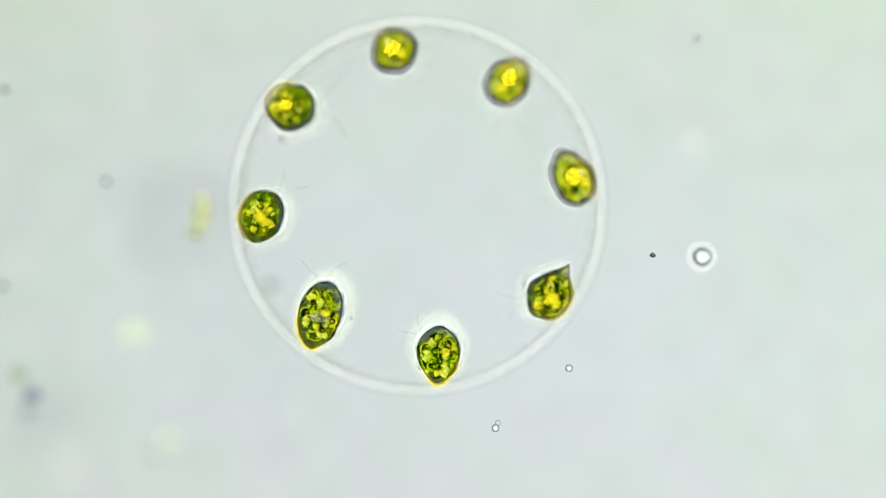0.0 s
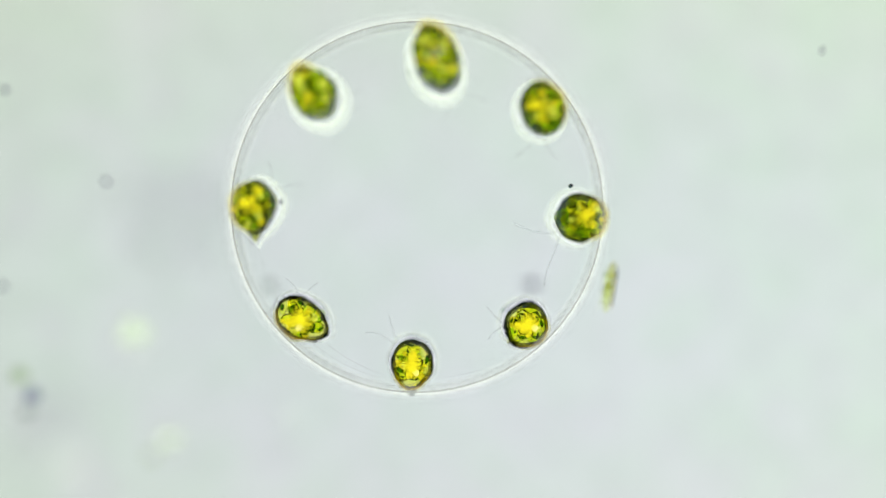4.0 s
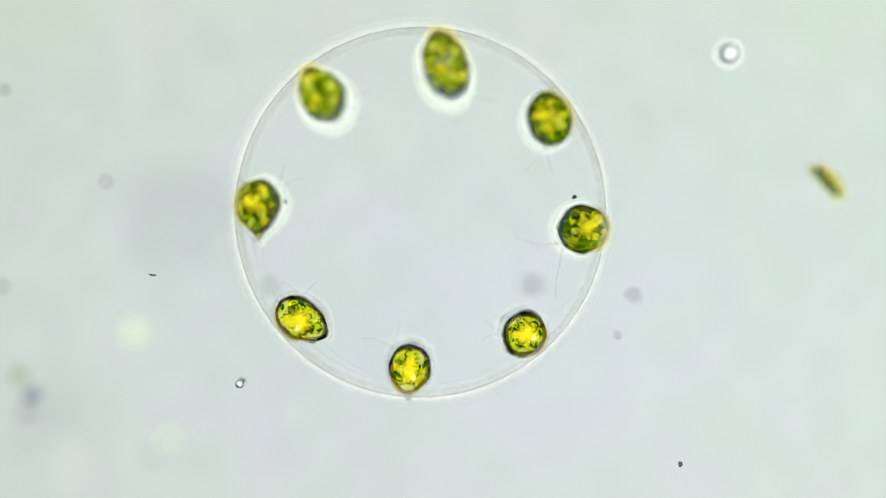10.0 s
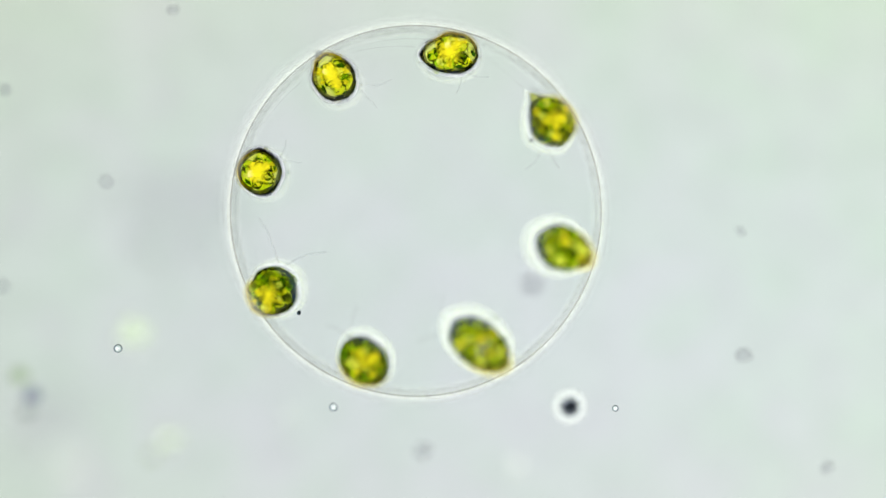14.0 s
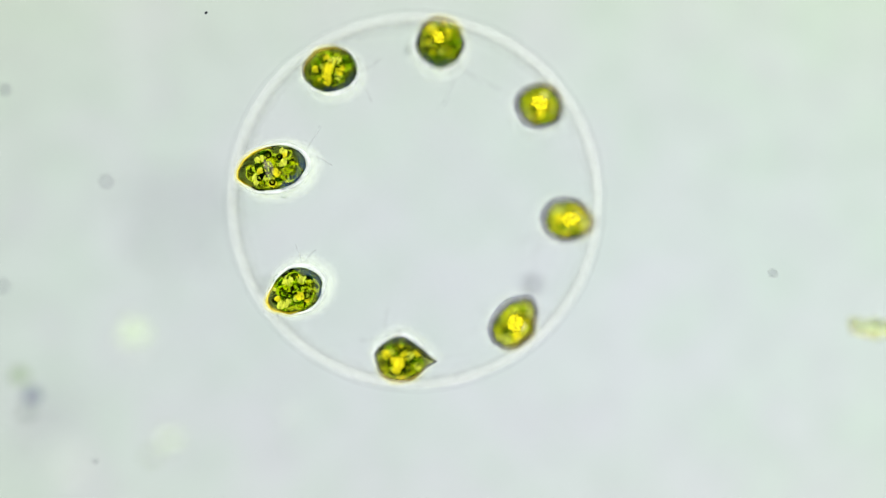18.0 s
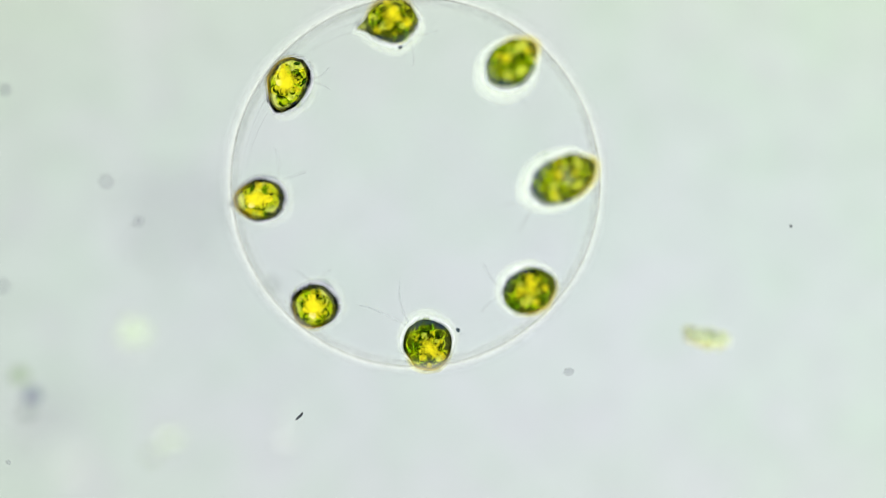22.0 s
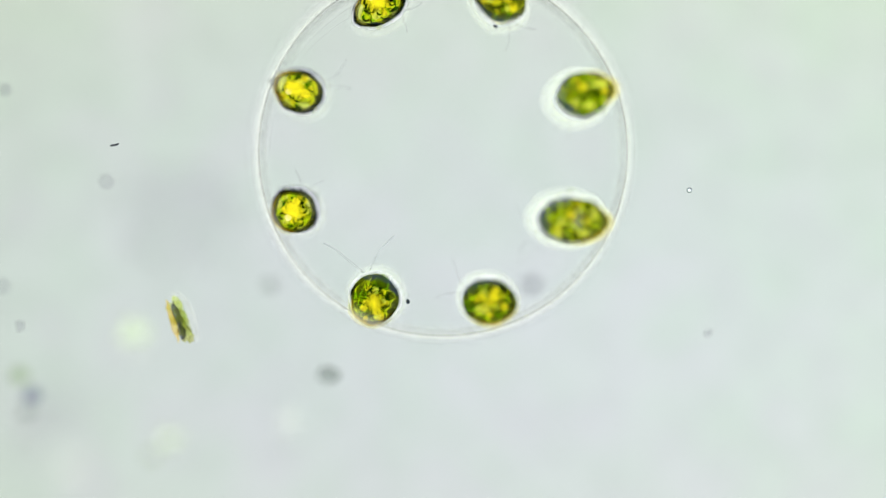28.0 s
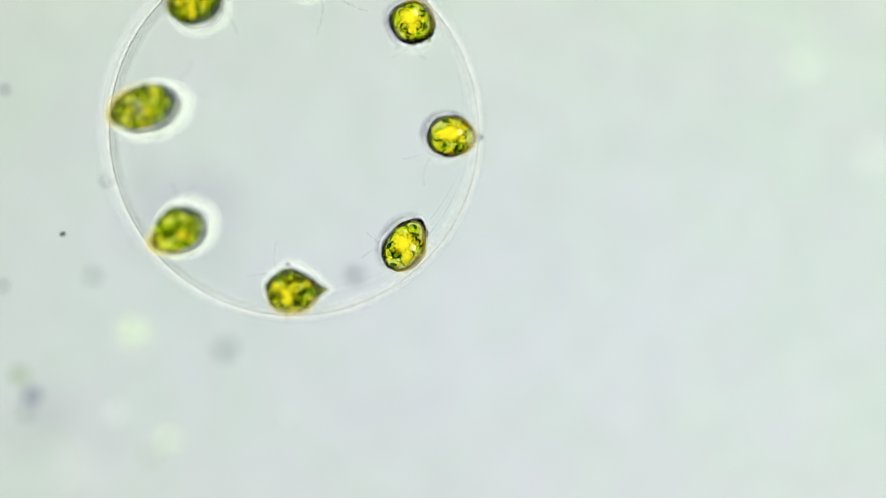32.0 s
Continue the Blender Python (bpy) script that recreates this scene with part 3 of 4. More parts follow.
for at, size, seed in [((-47.0, 6.0), 11.5, 14), ((-70.0, -30.0), 6.0, 15)]:
    smudge(at, LENS_TOP - 4, size, M_HAZE, "broad faint lilac-grey patch under the slide", seed)

mote = tagged(part("dust_mote", lathe(oval_band(0.85 * MM, 0.42 * MM, 0.2 * MM, 8), 40, True, 0.1), M_GREY), "small grey ring-shaped dust mote", "dust")
mote.matrix_basis = pose(-60.7 * MM, 12.2 * MM, -8.0 * MM)

# ---- what drifts in the water ----
flake = tagged(new("algal_flake"), "drifting yellow-green flake of broken algae", "algal flake")
# pale top, dark underside and halo paint the flake's changing brightness as it rolls
FLAKE_SPOTS = [((-2.4, 0.5, 0), (1.6, 1.1, 0.6), M_FLAKE_DARK, "darker end of the flake"), ((-0.9, -0.2, 0.1), (1.5, 1.2, 0.6), M_FLAKE, "pale yellow-green lump"),
               ((0.5, 0.5, 0), (1.3, 1.0, 0.6), M_FLAKE, "pale yellow-green lump"), ((1.2, -0.6, 0.1), (1.4, 0.8, 0.6), M_FLAKE, "pale yellow-green lump"),
               ((2.6, 0.0, 0), (1.5, 0.9, 0.6), M_FLAKE, "pale yellow-green tip"), ((0.2, -1.2, 0.1), (0.7, 0.6, 0.4), M_FLAKE_DARK, "darker clot on the flake"),
               ((3.8, 0.6, 0), (0.8, 0.5, 0.4), M_FLAKE, "ragged scrap of the flake"), ((-0.2, 1.1, 0.1), (0.8, 0.5, 0.4), M_FLAKE, "ragged scrap of the flake"),
               ((-1.0, 0.1, 0.9), (2.0, 1.0, 0.15), M_FLAKE_BRIGHT, "pale upper face of the flake with painted brightness"), ((1.9, 0.0, 0.9), (1.8, 0.9, 0.15), M_FLAKE_BRIGHT, "pale upper face of the flake with painted brightness"),
               ((-1.9, 0.35, -0.9), (1.3, 0.75, 0.15), M_FLAKE_BACK, "violet-grey underside of the flake with painted shade"), ((1.3, 0.45, -0.9), (2.1, 0.70, 0.15), M_FLAKE_BACK, "violet-grey underside of the flake with painted shade"), ((0.3, -0.75, -1.0), (3.2, 0.62, 0.15), M_FLAKE_AMBER, "painted amber fringe under the flake"), ((0.3, 0.1, 1.6), (4.3, 2.2, 0.1), M_FLAKE_HALO, "painted pale halo round the flake"),
               ((0.9, 0.5, 1.1), (0.6, 0.16, 0.1), M_GREEN, "dark green streak on the flake"), ((-1.9, -0.4, 1.1), (0.4, 0.25, 0.1), M_GREEN, "dark green clot on the flake")]
for i, (at, size, mat, label) in enumerate(FLAKE_SPOTS):
    lump = part("flake_lump", blob(4, lumpy([s * MM for s in size], 0.55, 2.2, 60 + i)), mat, flake, label)
    lump.matrix_basis = pose(at[0] * MM, at[1] * MM, at[2] * MM, 0, 0, i * 23 if i < 8 else 0)

FLAKE_WAY = [(0, -44.6, 5.8, -15, 80, 0), (0.5, -40.2, -6.4, -2.2, 100, 0), (1, -27.2, -24.8, -1.5, 125, 0), (1.5, -14.4, -28.8, -0.8, 170, 0), (2, 6.5, -30.4, -3.8, 190, 0), (2.5, 17.1, -24.9, 0, 200, 0), (3, 18.6, -23.6, 0, 195, 5), (3.5, 24.7, -13.9, 1.5, 240, 40), (4.5, 31.1, -2.8, 13.5, 280, 125), (5.5, 34.1, 3.6, 24, 310, 180), (6, 33.9, 7.9, 27, 320, 180), (6.5, 34.7, 12.2, 28.5, 315, 180), (7, 36.4, 15.3, 27, 310, 180), (7.5, 40.5, 18, 10.5, 312, 180), (8, 47.2, 18.3, -10.5, 315, 180), (8.5, 53.6, 17.4, -9, 315, 180), (9, 59.5, 15.5, -6.8, 315, 180), (9.5, 64.6, 14.2, -4.5, 312, 180), (10, 70, 12.4, -12, 310, 180), (10.5, 74.9, 10.3, -10.5, 305, 180), (11, 76.7, 8, 3.8, 300, 180), (12, 85.6, 4.1, 0, 295, 220), (13.5, 86, -0.9, -2.2, 290, 280), (14.5, 80.3, -3.9, -3.8, 280, 330), (15, 77.2, -4.9, -2.2, 275, 345), (15.5, 73.5, -4.9, -2.2, 290, 360), (16.5, 74.9, -9, -4.5, 320, 360), (17.5, 76.8, -12.3, -6.8, 350, 360), (18, 77.8, -14.3, -12, 358, 360), (19, 75.6, -16.6, -12, 365, 360), (20, 71.2, -19.7, -9, 352, 360), (21, 63.6, -20.1, -10.5, 360, 360), (22, 47.6, -16.1, -11.2, 352, 360), (22.5, 33.8, -17, -3, 365, 360), (23, 11.4, -31.2, -0.8, 390, 360), (23.5, 7.1, -36.3, -0.8, 395, 360), (24, 6.4, -40.8, -1.5, 400, 360), (24.5, 1.6, -47.6, -1.5, 415, 385), (25, -4.4, -51.1, -1.5, 427, 405), (25.5, -14.4, -49.1, -1.5, 440, 430), (26.5, -28.5, -30, -2.2, 455, 470), (27.5, -37, -14.2, -2.2, 468, 510), (28, -46.9, -12.8, -3, 468, 510), (28.5, -51.1, -12.6, -2.2, 468, 510), (29, -52.8, -13.6, -4.0, 468, 510), (29.5, -55.4, -15, -0.8, 469, 510), (30, -58.7, -16.3, -0.8, 469, 510), (30.5, -60.3, -17, 0, 470, 510), (31, -61.5, -17.9, 0, 471, 510), (31.2, -63.4, -17.7, 0, 471, 510), (31.5, -72.9, -16.5, 0, 472, 510), (32, -87.9, -14.4, 0, 472, 510)]
def passing(*rows):
    """A way that comes in from the nearest edge of the view, follows the rows (seconds, x, y, z) and leaves again."""
    def edge(x, y):
        return (math.copysign(92, x), y) if abs(x) / 78 > abs(y) / 44 else (x, math.copysign(56, y))
    t0, x0, y0, z0 = rows[0]
    t1, x1, y1, z1 = rows[-1]
    way = [(t, x, y, z, 30 * (t - t0)) for t, x, y, z in rows]
    if t0 > 0:
        way = [(0, *edge(x0, y0), z0, -40), (max(0.1, t0 - 0.5), *edge(x0, y0), z0, -20)] + way
    if t1 < 32:
        way += [(min(31.9, t1 + 0.5), *edge(x1, y1), z1, 30 * (t1 - t0) + 20), (32, *edge(x1, y1), z1, 30 * (t1 - t0) + 40)]
    return way


# kind, label, half size (mm), way: seconds, x, y, z (mm), turn (degrees)
DRIFT = [
    ("drop", "clear round oil droplet with a bright middle", 1.6, [(0, 46.4, -1.4, -5.2, 0, 0), (0.5, 47.6, -3.1, -3.8, 0, 0), (1, 46.7, -5.2, -1.5, 0, 0), (1.25, 42.5, -7.1, 3, 0, 85), (1.5, 36.5, -9.7, 6.8, 0, 168), (2, 26.2, -24.5, 7.5, 0, 180), (2.5, 22.7, -39.7, 7.5, 0, 180), (2.95, 22.7, -52.5, 7.5, 0, 180), (32, 20.7, -52.5, 7.5, 0, 180)]),
    ("drop", "clear round oil droplet with a dark edge", 1.7, [(0, 58.6, 53.6, -3.8, 47, 0), (8.55, 56.6, 53.6, -3.8, 47, 0), (9, 56.6, 46.2, -7, 47, 0), (9.5, 52.2, 42.7, -3.8, 47, 0), (10, 51.5, 35.2, -7.5, 47, 0), (10.5, 47.4, 21.3, -7.5, 47, 0), (11, 46.1, 8.2, -7.5, 47, 0), (11.5, 41.9, 1.1, -3, 47, 45), (12, 43.5, -7.1, 1, 47, 60), (12.5, 41, -13, 6.8, 47, 130), (13, 38.9, -18.6, 7.5, 47, 180), (13.5, 33.7, -22.9, 9, 47, 180), (14, 21.9, -27.3, 9, 47, 180), (14.5, 8.7, -38.4, 6, 47, 180), (14.95, 8.7, -52.7, 6, 47, 180), (32, 6.7, -52.7, 6, 47, 180)]),
    ("twin", "small clear twin bubble in the water", 0.72, [(0, 9.3, -31.7, 0, 94), (1, -0.9, -35.4, -6.8, 94), (2, -16.6, -35.3, -4.5, 94), (3, -28, -32.1, 0, 94), (3.45, -28, -53.4, 0, 94), (32, -30, -53.4, 0, 94)]),
    ("drop", "tiny clear bubble in the water", 0.7, [(0, 22.3, -21.1, 0, 141), (1, 31.9, -16.1, -4.5, 141), (2, 30.9, -14.2, -1.5, 141), (3, 51.3, -28.3, -6, 141), (3.45, 51.3, -54.1, -6, 141), (32, 49.3, -54.1, -6, 141)]),
    ("speck", "tiny dark speck drifting in the water", 0.5, [(0, 37.1, -1.1, 0, 8), (0.6, 54.6, 2.1, 0, 12), (1.05, 87.6, 2.1, 0, 15), (32, 93.6, 2.1, 0, 55)]),
    ("grey", "small grey drifting speck", 0.85, [(0, 45.8, 37.8, -8.2, 55), (0.5, 47.6, 40.5, -8.2, 58), (1, 50.9, 42.9, -9, 61), (1.5, 54.4, 43.8, -9, 64), (2, 57.1, 41.4, -9, 68), (2.5, 58, 40.2, -7.5, 71), (3, 58, 37.5, -6.8, 74), (3.5, 59.1, 36.2, -6.8, 77), (5, 88, 32, -5.2, 86), (8, 88, -10, -3.8, 105), (9, 43.9, -17, -8.2, 111), (9.6, 34.1, -16.1, -6, 115), (10.7, 28.1, -12.5, -3.8, 122), (11, 30.6, -9.7, -3.8, 124), (12, 38.3, 0.9, -3.8, 130), (13, 45, 5.4, -3.8, 136), (14, 53.7, 3.2, -8.2, 142), (15, 57.3, -4.7, -8.2, 149), (18, 58.9, -4.3, -3.8, 168), (19, 64.4, -7.9, -3.8, 174), (20, 53.1, 5.4, 0.8, 180), (21, 45.3, -1.9, -3.8, 186), (22, 22.2, -21.6, 2.2, 192), (23, 17.5, -33.7, 2.2, 199), (23.45, 17.5, -53.1, 2.2, 202), (32, 15.5, -53.1, 2.2, 242)]),
    ("grey", "soft grey clump drifting in the water", 1.5, [(0, 22.1, 54.3, -9.8, 102), (5.05, 20, 54.3, -9.8, 134), (5.5, 20, 49.2, -9.8, 136), (6, 14.9, 44.3, -10.5, 140), (7, 14.5, 45.2, -11.2, 146), (7.6, 18, 53.2, -9.8, 150), (8.6, 91.6, 51.2, -9.8, 156), (9.2, 91.3, -4, -8.2, 160), (10.1, 32.3, -8.6, -8.2, 165), (10.5, 34.1, -10.3, -8.2, 168), (11, 36.8, -10.4, -8.2, 171), (11.5, 40.9, -8.8, -6.8, 174), (12, 43.2, -9, -6, 177), (12.5, 47, -10.3, -8.2, 180), (13, 53, -12.9, -21.8, 183), (13.5, 55.2, -15.7, -6.8, 186), (14, 54.1, -19.1, -8.2, 190), (14.5, 53.5, -21.6, -6.8, 193), (15, 48.3, -25.9, 0.8, 196), (15.5, 44.3, -31.3, 1.5, 199), (15.95, 44.3, -53.2, 1.5, 202), (32, 42.3, -53.2, 1.5, 242)]),
    ("grey", "blurred grey mote low in the water", 1.2, [(0, 95.7, -32.2, -9.8, 149), (11.35, 89.5, -32.2, -9.8, 189), (11.8, 69, -32.2, -9.8, 223), (12.5, 70, -35.3, -9, 227), (13, 69.6, -37.5, -8.2, 230), (14, 69.6, -39.5, -9.8, 236), (15.5, 67.8, -39.6, -10.5, 246), (15.95, 67.8, -54.7, -10.5, 249), (32, 65.7, -54.7, -10.5, 289)]),
    ("grey", "small grey mote drifting slowly", 0.5, [(0, -59.2, -54.2, -6.8, 16), (17.05, -61.2, -54.2, -6.8, 56), (17.5, -61.2, -38.1, -6.8, 96), (18, -62.5, -38.1, -6.8, 128), (19, -67.6, -35.8, -5.2, 135), (20, -70.3, -35.8, -3.8, 141), (21, -72, -36.8, -3.8, 147), (22, -76.8, -37.7, 0.8, 154), (22.45, -87.2, -37.7, 0.8, 156), (32, -93.2, -37.7, 0.8, 196)]),
    ("dash", "thin dark rod-shaped bacterium", 0.9, [(0, -21.3, -53.4, 0, 63), (21.45, -23.3, -53.4, 0, 103), (21.9, -23.3, -28.9, 0, 180), (22, -25.4, -29.6, 0, 233), (22.5, -33.8, -32.9, 0, 225), (23, -37.9, -36, 6, 212), (24, -45, -40.2, 0, 178), (24.5, -47.9, -38.9, 0, 200), (25, -49, -34.8, 2.5, 240), (25.5, -53.2, -35.8, 1.5, 245), (25.95, -53.2, -53.2, 1.5, 250), (32, -55.2, -53.2, 1.5, 280)]),
    ("grey", "grey mote close to the colony", 1, [(0, -94.8, -0.4, -6.8, 110), (18.55, -88.7, -0.4, -6.8, 150), (19, -43.6, -0.4, -6.8, 190), (21, -46.4, 6.5, -8.2, 230), (22, -54.9, 5, -8.2, 248), (22.9, -40.5, 5.7, -6.8, 253), (23, -39.6, 4.4, -5.2, 254), (23.5, -38, -1.5, -6, 257), (24, -35.6, -9.1, -6.8, 260), (24.5, -33.7, -12, -3.8, 263), (25, -31.8, -12.3, -3.8, 266), (25.3, -42.2, -12.4, -3.8, 268), (25.5, -45.3, -12.2, -3.8, 269), (27.5, -72, -13.6, -3.8, 282), (28, -75.5, -13.7, -3.8, 285), (29, -77, -12.2, -3.8, 291), (30, -79.1, -12.4, -3.8, 298), (31, -85.1, -12, -3.8, 304), (32, -111.3, -10.5, -3.8, 310)]),
    ("drop", "blurred clear bubble below the colony", 2, [(0, -23.4, -55.7, -19.5, 157), (23.55, -25.5, -55.7, -19.5, 157), (24, -25.5, -46.9, -19.5, 157), (25, -22.5, -39.8, -16, 157), (25.5, -22.3, -36.7, -15, 157), (26.5, -21.1, -29.2, -4.5, 157), (26.95, -21.1, -53.9, -4.5, 157), (32, -23.1, -53.9, -4.5, 157)]),
    ("dark", "soft dark clump below the colony", 1.8, [(0, -18.6, -52.6, 12, 24), (25.55, -20.6, -52.6, 12, 64), (26, -20.6, -31.4, 12, 104), (27.5, -19.5, -23.7, 13, 144), (28, -19.7, -21.7, 13, 184), (29, -15.5, -19.6, 13, 205), (29.5, -15.6, -15.8, 13, 208), (30, -14.9, -15.1, 13, 212), (30.5, -12.2, -14.2, 12, 215), (31, -9.5, -15.5, 6, 218), (31.5, -18.9, -16.3, -11.2, 221), (32, -40.9, -19.1, -29.2, 224)]),
    ("speck", "tiny black speck in the water", 0.5, [(0, 8, -53.4, 0, 71), (28.55, 6, -53.4, 0, 111), (29, 6, -27.3, 0, 151), (29.5, -0.3, -35.2, -4.5, 191), (30, -2.7, -40.3, -10.5, 231), (30.5, -3.1, -42.5, 0.8, 262), (30.95, -3.1, -53.3, 0.8, 264), (32, -5.1, -53.3, 0.8, 271)]),
    ("dash", "short dark rod-shaped bacterium", 0.7, [(0, -93.4, -27.5, 0, 118), (5.55, -87.4, -27.5, 0, 153), (6, -70.4, -27.5, 0, 156), (7, -66.9, -23.7, 0, 162), (9.2, -53.4, -1.9, 0, 176), (10, -51.4, -4.6, 0, 180), (11, -39.4, -15.9, 0, 187), (12, -44.6, -36.2, 0, 193), (13, -35.8, -24.6, -4.5, 199), (13.6, -87.4, -17.9, 0, 208), (32, -93.4, -17.9, 0, 248)]),
    ("drop", "tiny clear bubble drifting below the colony", 0.8, [(0, -34, -53.4, 0, 165), (9.55, -36, -53.4, 0, 165), (10, -36, -23.9, 0, 165), (11, -30.4, -36.1, 0, 165), (11.5, -24.1, -29.1, 0, 165), (12, -24.5, -29, -1.5, 165), (13, -27.3, -26.2, -6, 165), (15, -11.7, -41.9, 0, 165), (15.45, -11.7, -53.4, 0, 165), (32, -13.7, -53.4, 0, 165)]),
    ("speck", "tiny dark speck drifting below", 0.5, [(0, 44, -53.4, 0, 32), (9.55, 42, -53.4, 0, 72), (10, 42, -38.1, 0, 94), (11, 47.2, -19.6, 0, 101), (12, 38, 0.9, 0, 107), (13, 44.6, 5.3, 0, 113), (13.6, 53.6, 2.1, 0, 117), (14.05, 87.6, 2.1, 0, 120), (32, 93.6, 2.1, 0, 160)]),
    ("dash", "thin dark floating splinter", 0.9, [(0, 93.6, -12.2, 0, 79), (12.55, 87.6, -12.2, 0, 119), (13, 50.6, -12.2, 0, 159), (13.6, 61.6, -19.9, 0, 164), (14.05, 87.6, -19.9, 0, 167), (32, 93.6, -19.9, 0, 207)]),
    ("speck", "tiny dark grey speck in the water", 0.3, [(0, -39.9, 53.1, 0, 126), (17.55, -41.9, 53.1, 0, 166), (18, -41.9, 41.8, 0, 206), (19, -4.4, 41.1, 0, 245), (20, 35.6, 19.3, 0, 251), (20.6, 44.4, 20.2, -3, 255), (21, 44.5, 20, -4.5, 257), (22, 62, 4.1, -3, 264), (23, 60.2, -10.5, -4.5, 270), (24, 64.1, -19.9, 0, 276), (25, 64.5, -24.1, -4.5, 282), (25.45, 88.5, -24.1, -4.5, 285), (32, 94.5, -24.1, -4.5, 325)]),
    ("grey", "small grey mote by the flowing edge", 0.65, [(0, 36.4, -53.9, -3.8, 173), (19.55, 34.4, -53.9, -3.8, 213), (20, 34.4, -7, -3.8, 253), (21, 11, -26.4, 3, 293), (21.45, 11, -53, 3, 307), (32, 9, -53, 3, 347)]),
    ("grey", "grey paired motes beside the colony", 0.75, [(0, 94.4, -4.9, -3.8, 40), (23.55, 88.3, -4.9, -3.8, 80), (24, 51, -4.8, 0, 120), (25, 35.7, 4.1, -3.8, 160), (25.5, 34.9, 6.6, -3.8, 199), (27.5, 31.5, -6.5, -5.2, 212), (28, 47.6, -15.1, -6.8, 215), (29, 52.6, -20.3, -8.2, 221), (29.45, 52.6, -54.4, -8.2, 224), (32, 50.5, -54.4, -8.2, 240)]),
    ("dash", "thin dark rod hanging in the water", 0.8, [(0, -93.4, 17.7, 0, 87), (27.05, -87.4, 17.7, 0, 127), (27.5, -56.9, 17.7, 0, 167), (28.1, -58.5, 18.6, 0, 207), (28.6, -60.1, 19, -6, 247), (29.5, -61.6, 19.3, -15, 271), (31, -62.4, 19.6, -16.5, 281), (32, -92.7, 20.2, -16.5, 287)]),
    ("drop", "small bright bubble beside the flake", 0.7, passing((5.6, 66.5, 26.5, 0), (6, 65.2, 25.0, 0), (7, 62.8, 20.0, 0), (8, 51.4, 0.2, 0))),
    ("drop", "small pale bubble in open water", 0.8, passing((7.6, -74, 2.5, -3), (8, -70.3, 0.9, -3), (8.5, -66, -2, -3))),
    ("drop", "small clear bubble in open water", 0.8, passing((13.6, -60, -15, 0), (14, -57.5, -17.6, 0), (14.4, -55, -20, 0))),
    ("drop", "tiny bright bubble below the colony", 0.6, passing((13.7, 34, -26, 0), (14, 30.5, -28.2, 0), (14.4, 27, -31, 0))),
    ("grey", "soft grey clump at the edge of view", 1.0, passing((13.6, -49, 43.5, -7), (14, -48.5, 43.1, -7), (14.4, -48, 43.6, -7))),
    ("grey", "soft grey clump under the colony", 1.7, passing((13.4, -2, -35, -14), (14, -3.7, -36.9, -14), (14.5, -5, -39, -12))),
    ("grey", "small dark mote beside the colony", 0.8, passing((14.4, 34, 1, -5), (15, 33.2, -1.3, -5), (15.5, 33, -3, -5))),
    ("drop", "tiny clear ring-shaped bubble", 0.6, passing((22.5, -62, 3, 0), (23, -59.8, -0.1, 0), (23.5, -58, -3, 0))),
    ("grey", "small grey mote by the envelope", 0.9, passing((23.6, -39.6, 19.5, -5), (24, -38.8, 18.4, -5), (24.4, -38.6, 17, -5))),
    ("drop", "tiny bright bubble near the slide's rim", 0.5, passing((29, -62.5, 20.2, 0), (30, -63.3, 19.3, 0), (31, -64, 18.5, 0))),
    ("speck", "tiny dark speck passing as the slide moves", 0.5, passing((31.4, -57, 0, -4), (32, -67.9, 2.7, -4))),
    ("speck", "tiny dark speck by the tail of the flake", 0.5, passing((5.6, 41, 8, 0), (6, 42.8, 9.8, 0), (6.4, 45, 12, 0))),
    ("speck", "dark speck below the colony", 0.6, passing((9.6, -37.5, -21, -5), (10, -36, -23.6, -5), (10.4, -34, -26, -5))),
    ("drop", "tiny bright bubble in open water", 0.5, passing((27.6, 42, 12, 0), (28, 43.6, 10.4, 0), (28.4, 46, 8, 0))),
    ("grey", "tiny grey speck beside the envelope", 0.6, passing((30.6, 42, 16, 0), (31, 41.1, 14.2, 0), (31.4, 30, 14, 0))),
    ("pale", "faint pale round blur deep in the water", 1.5, passing((0, 47.5, 20.2, -30), (1, 34.8, 22.8, -30), (2, 24, 27, -30))),
    ("pale", "faint pale round blur below the colony", 1.6, passing((10.4, -17, -42, -30), (11, -11.5, -40.8, -30), (12, -4, -35.2, -30), (13, 8, -33, -30), (14, 14, -41, -30))),
    ("pale", "faint pale round blur low in the water", 1.6, passing((22, -30, -36, -30), (23, -28.5, -31, -30), (25, -28.7, -31.2, -30), (28, -29, -33, -30), (31, -30.6, -32.2, -30), (32, -62, -31, -30))),
]

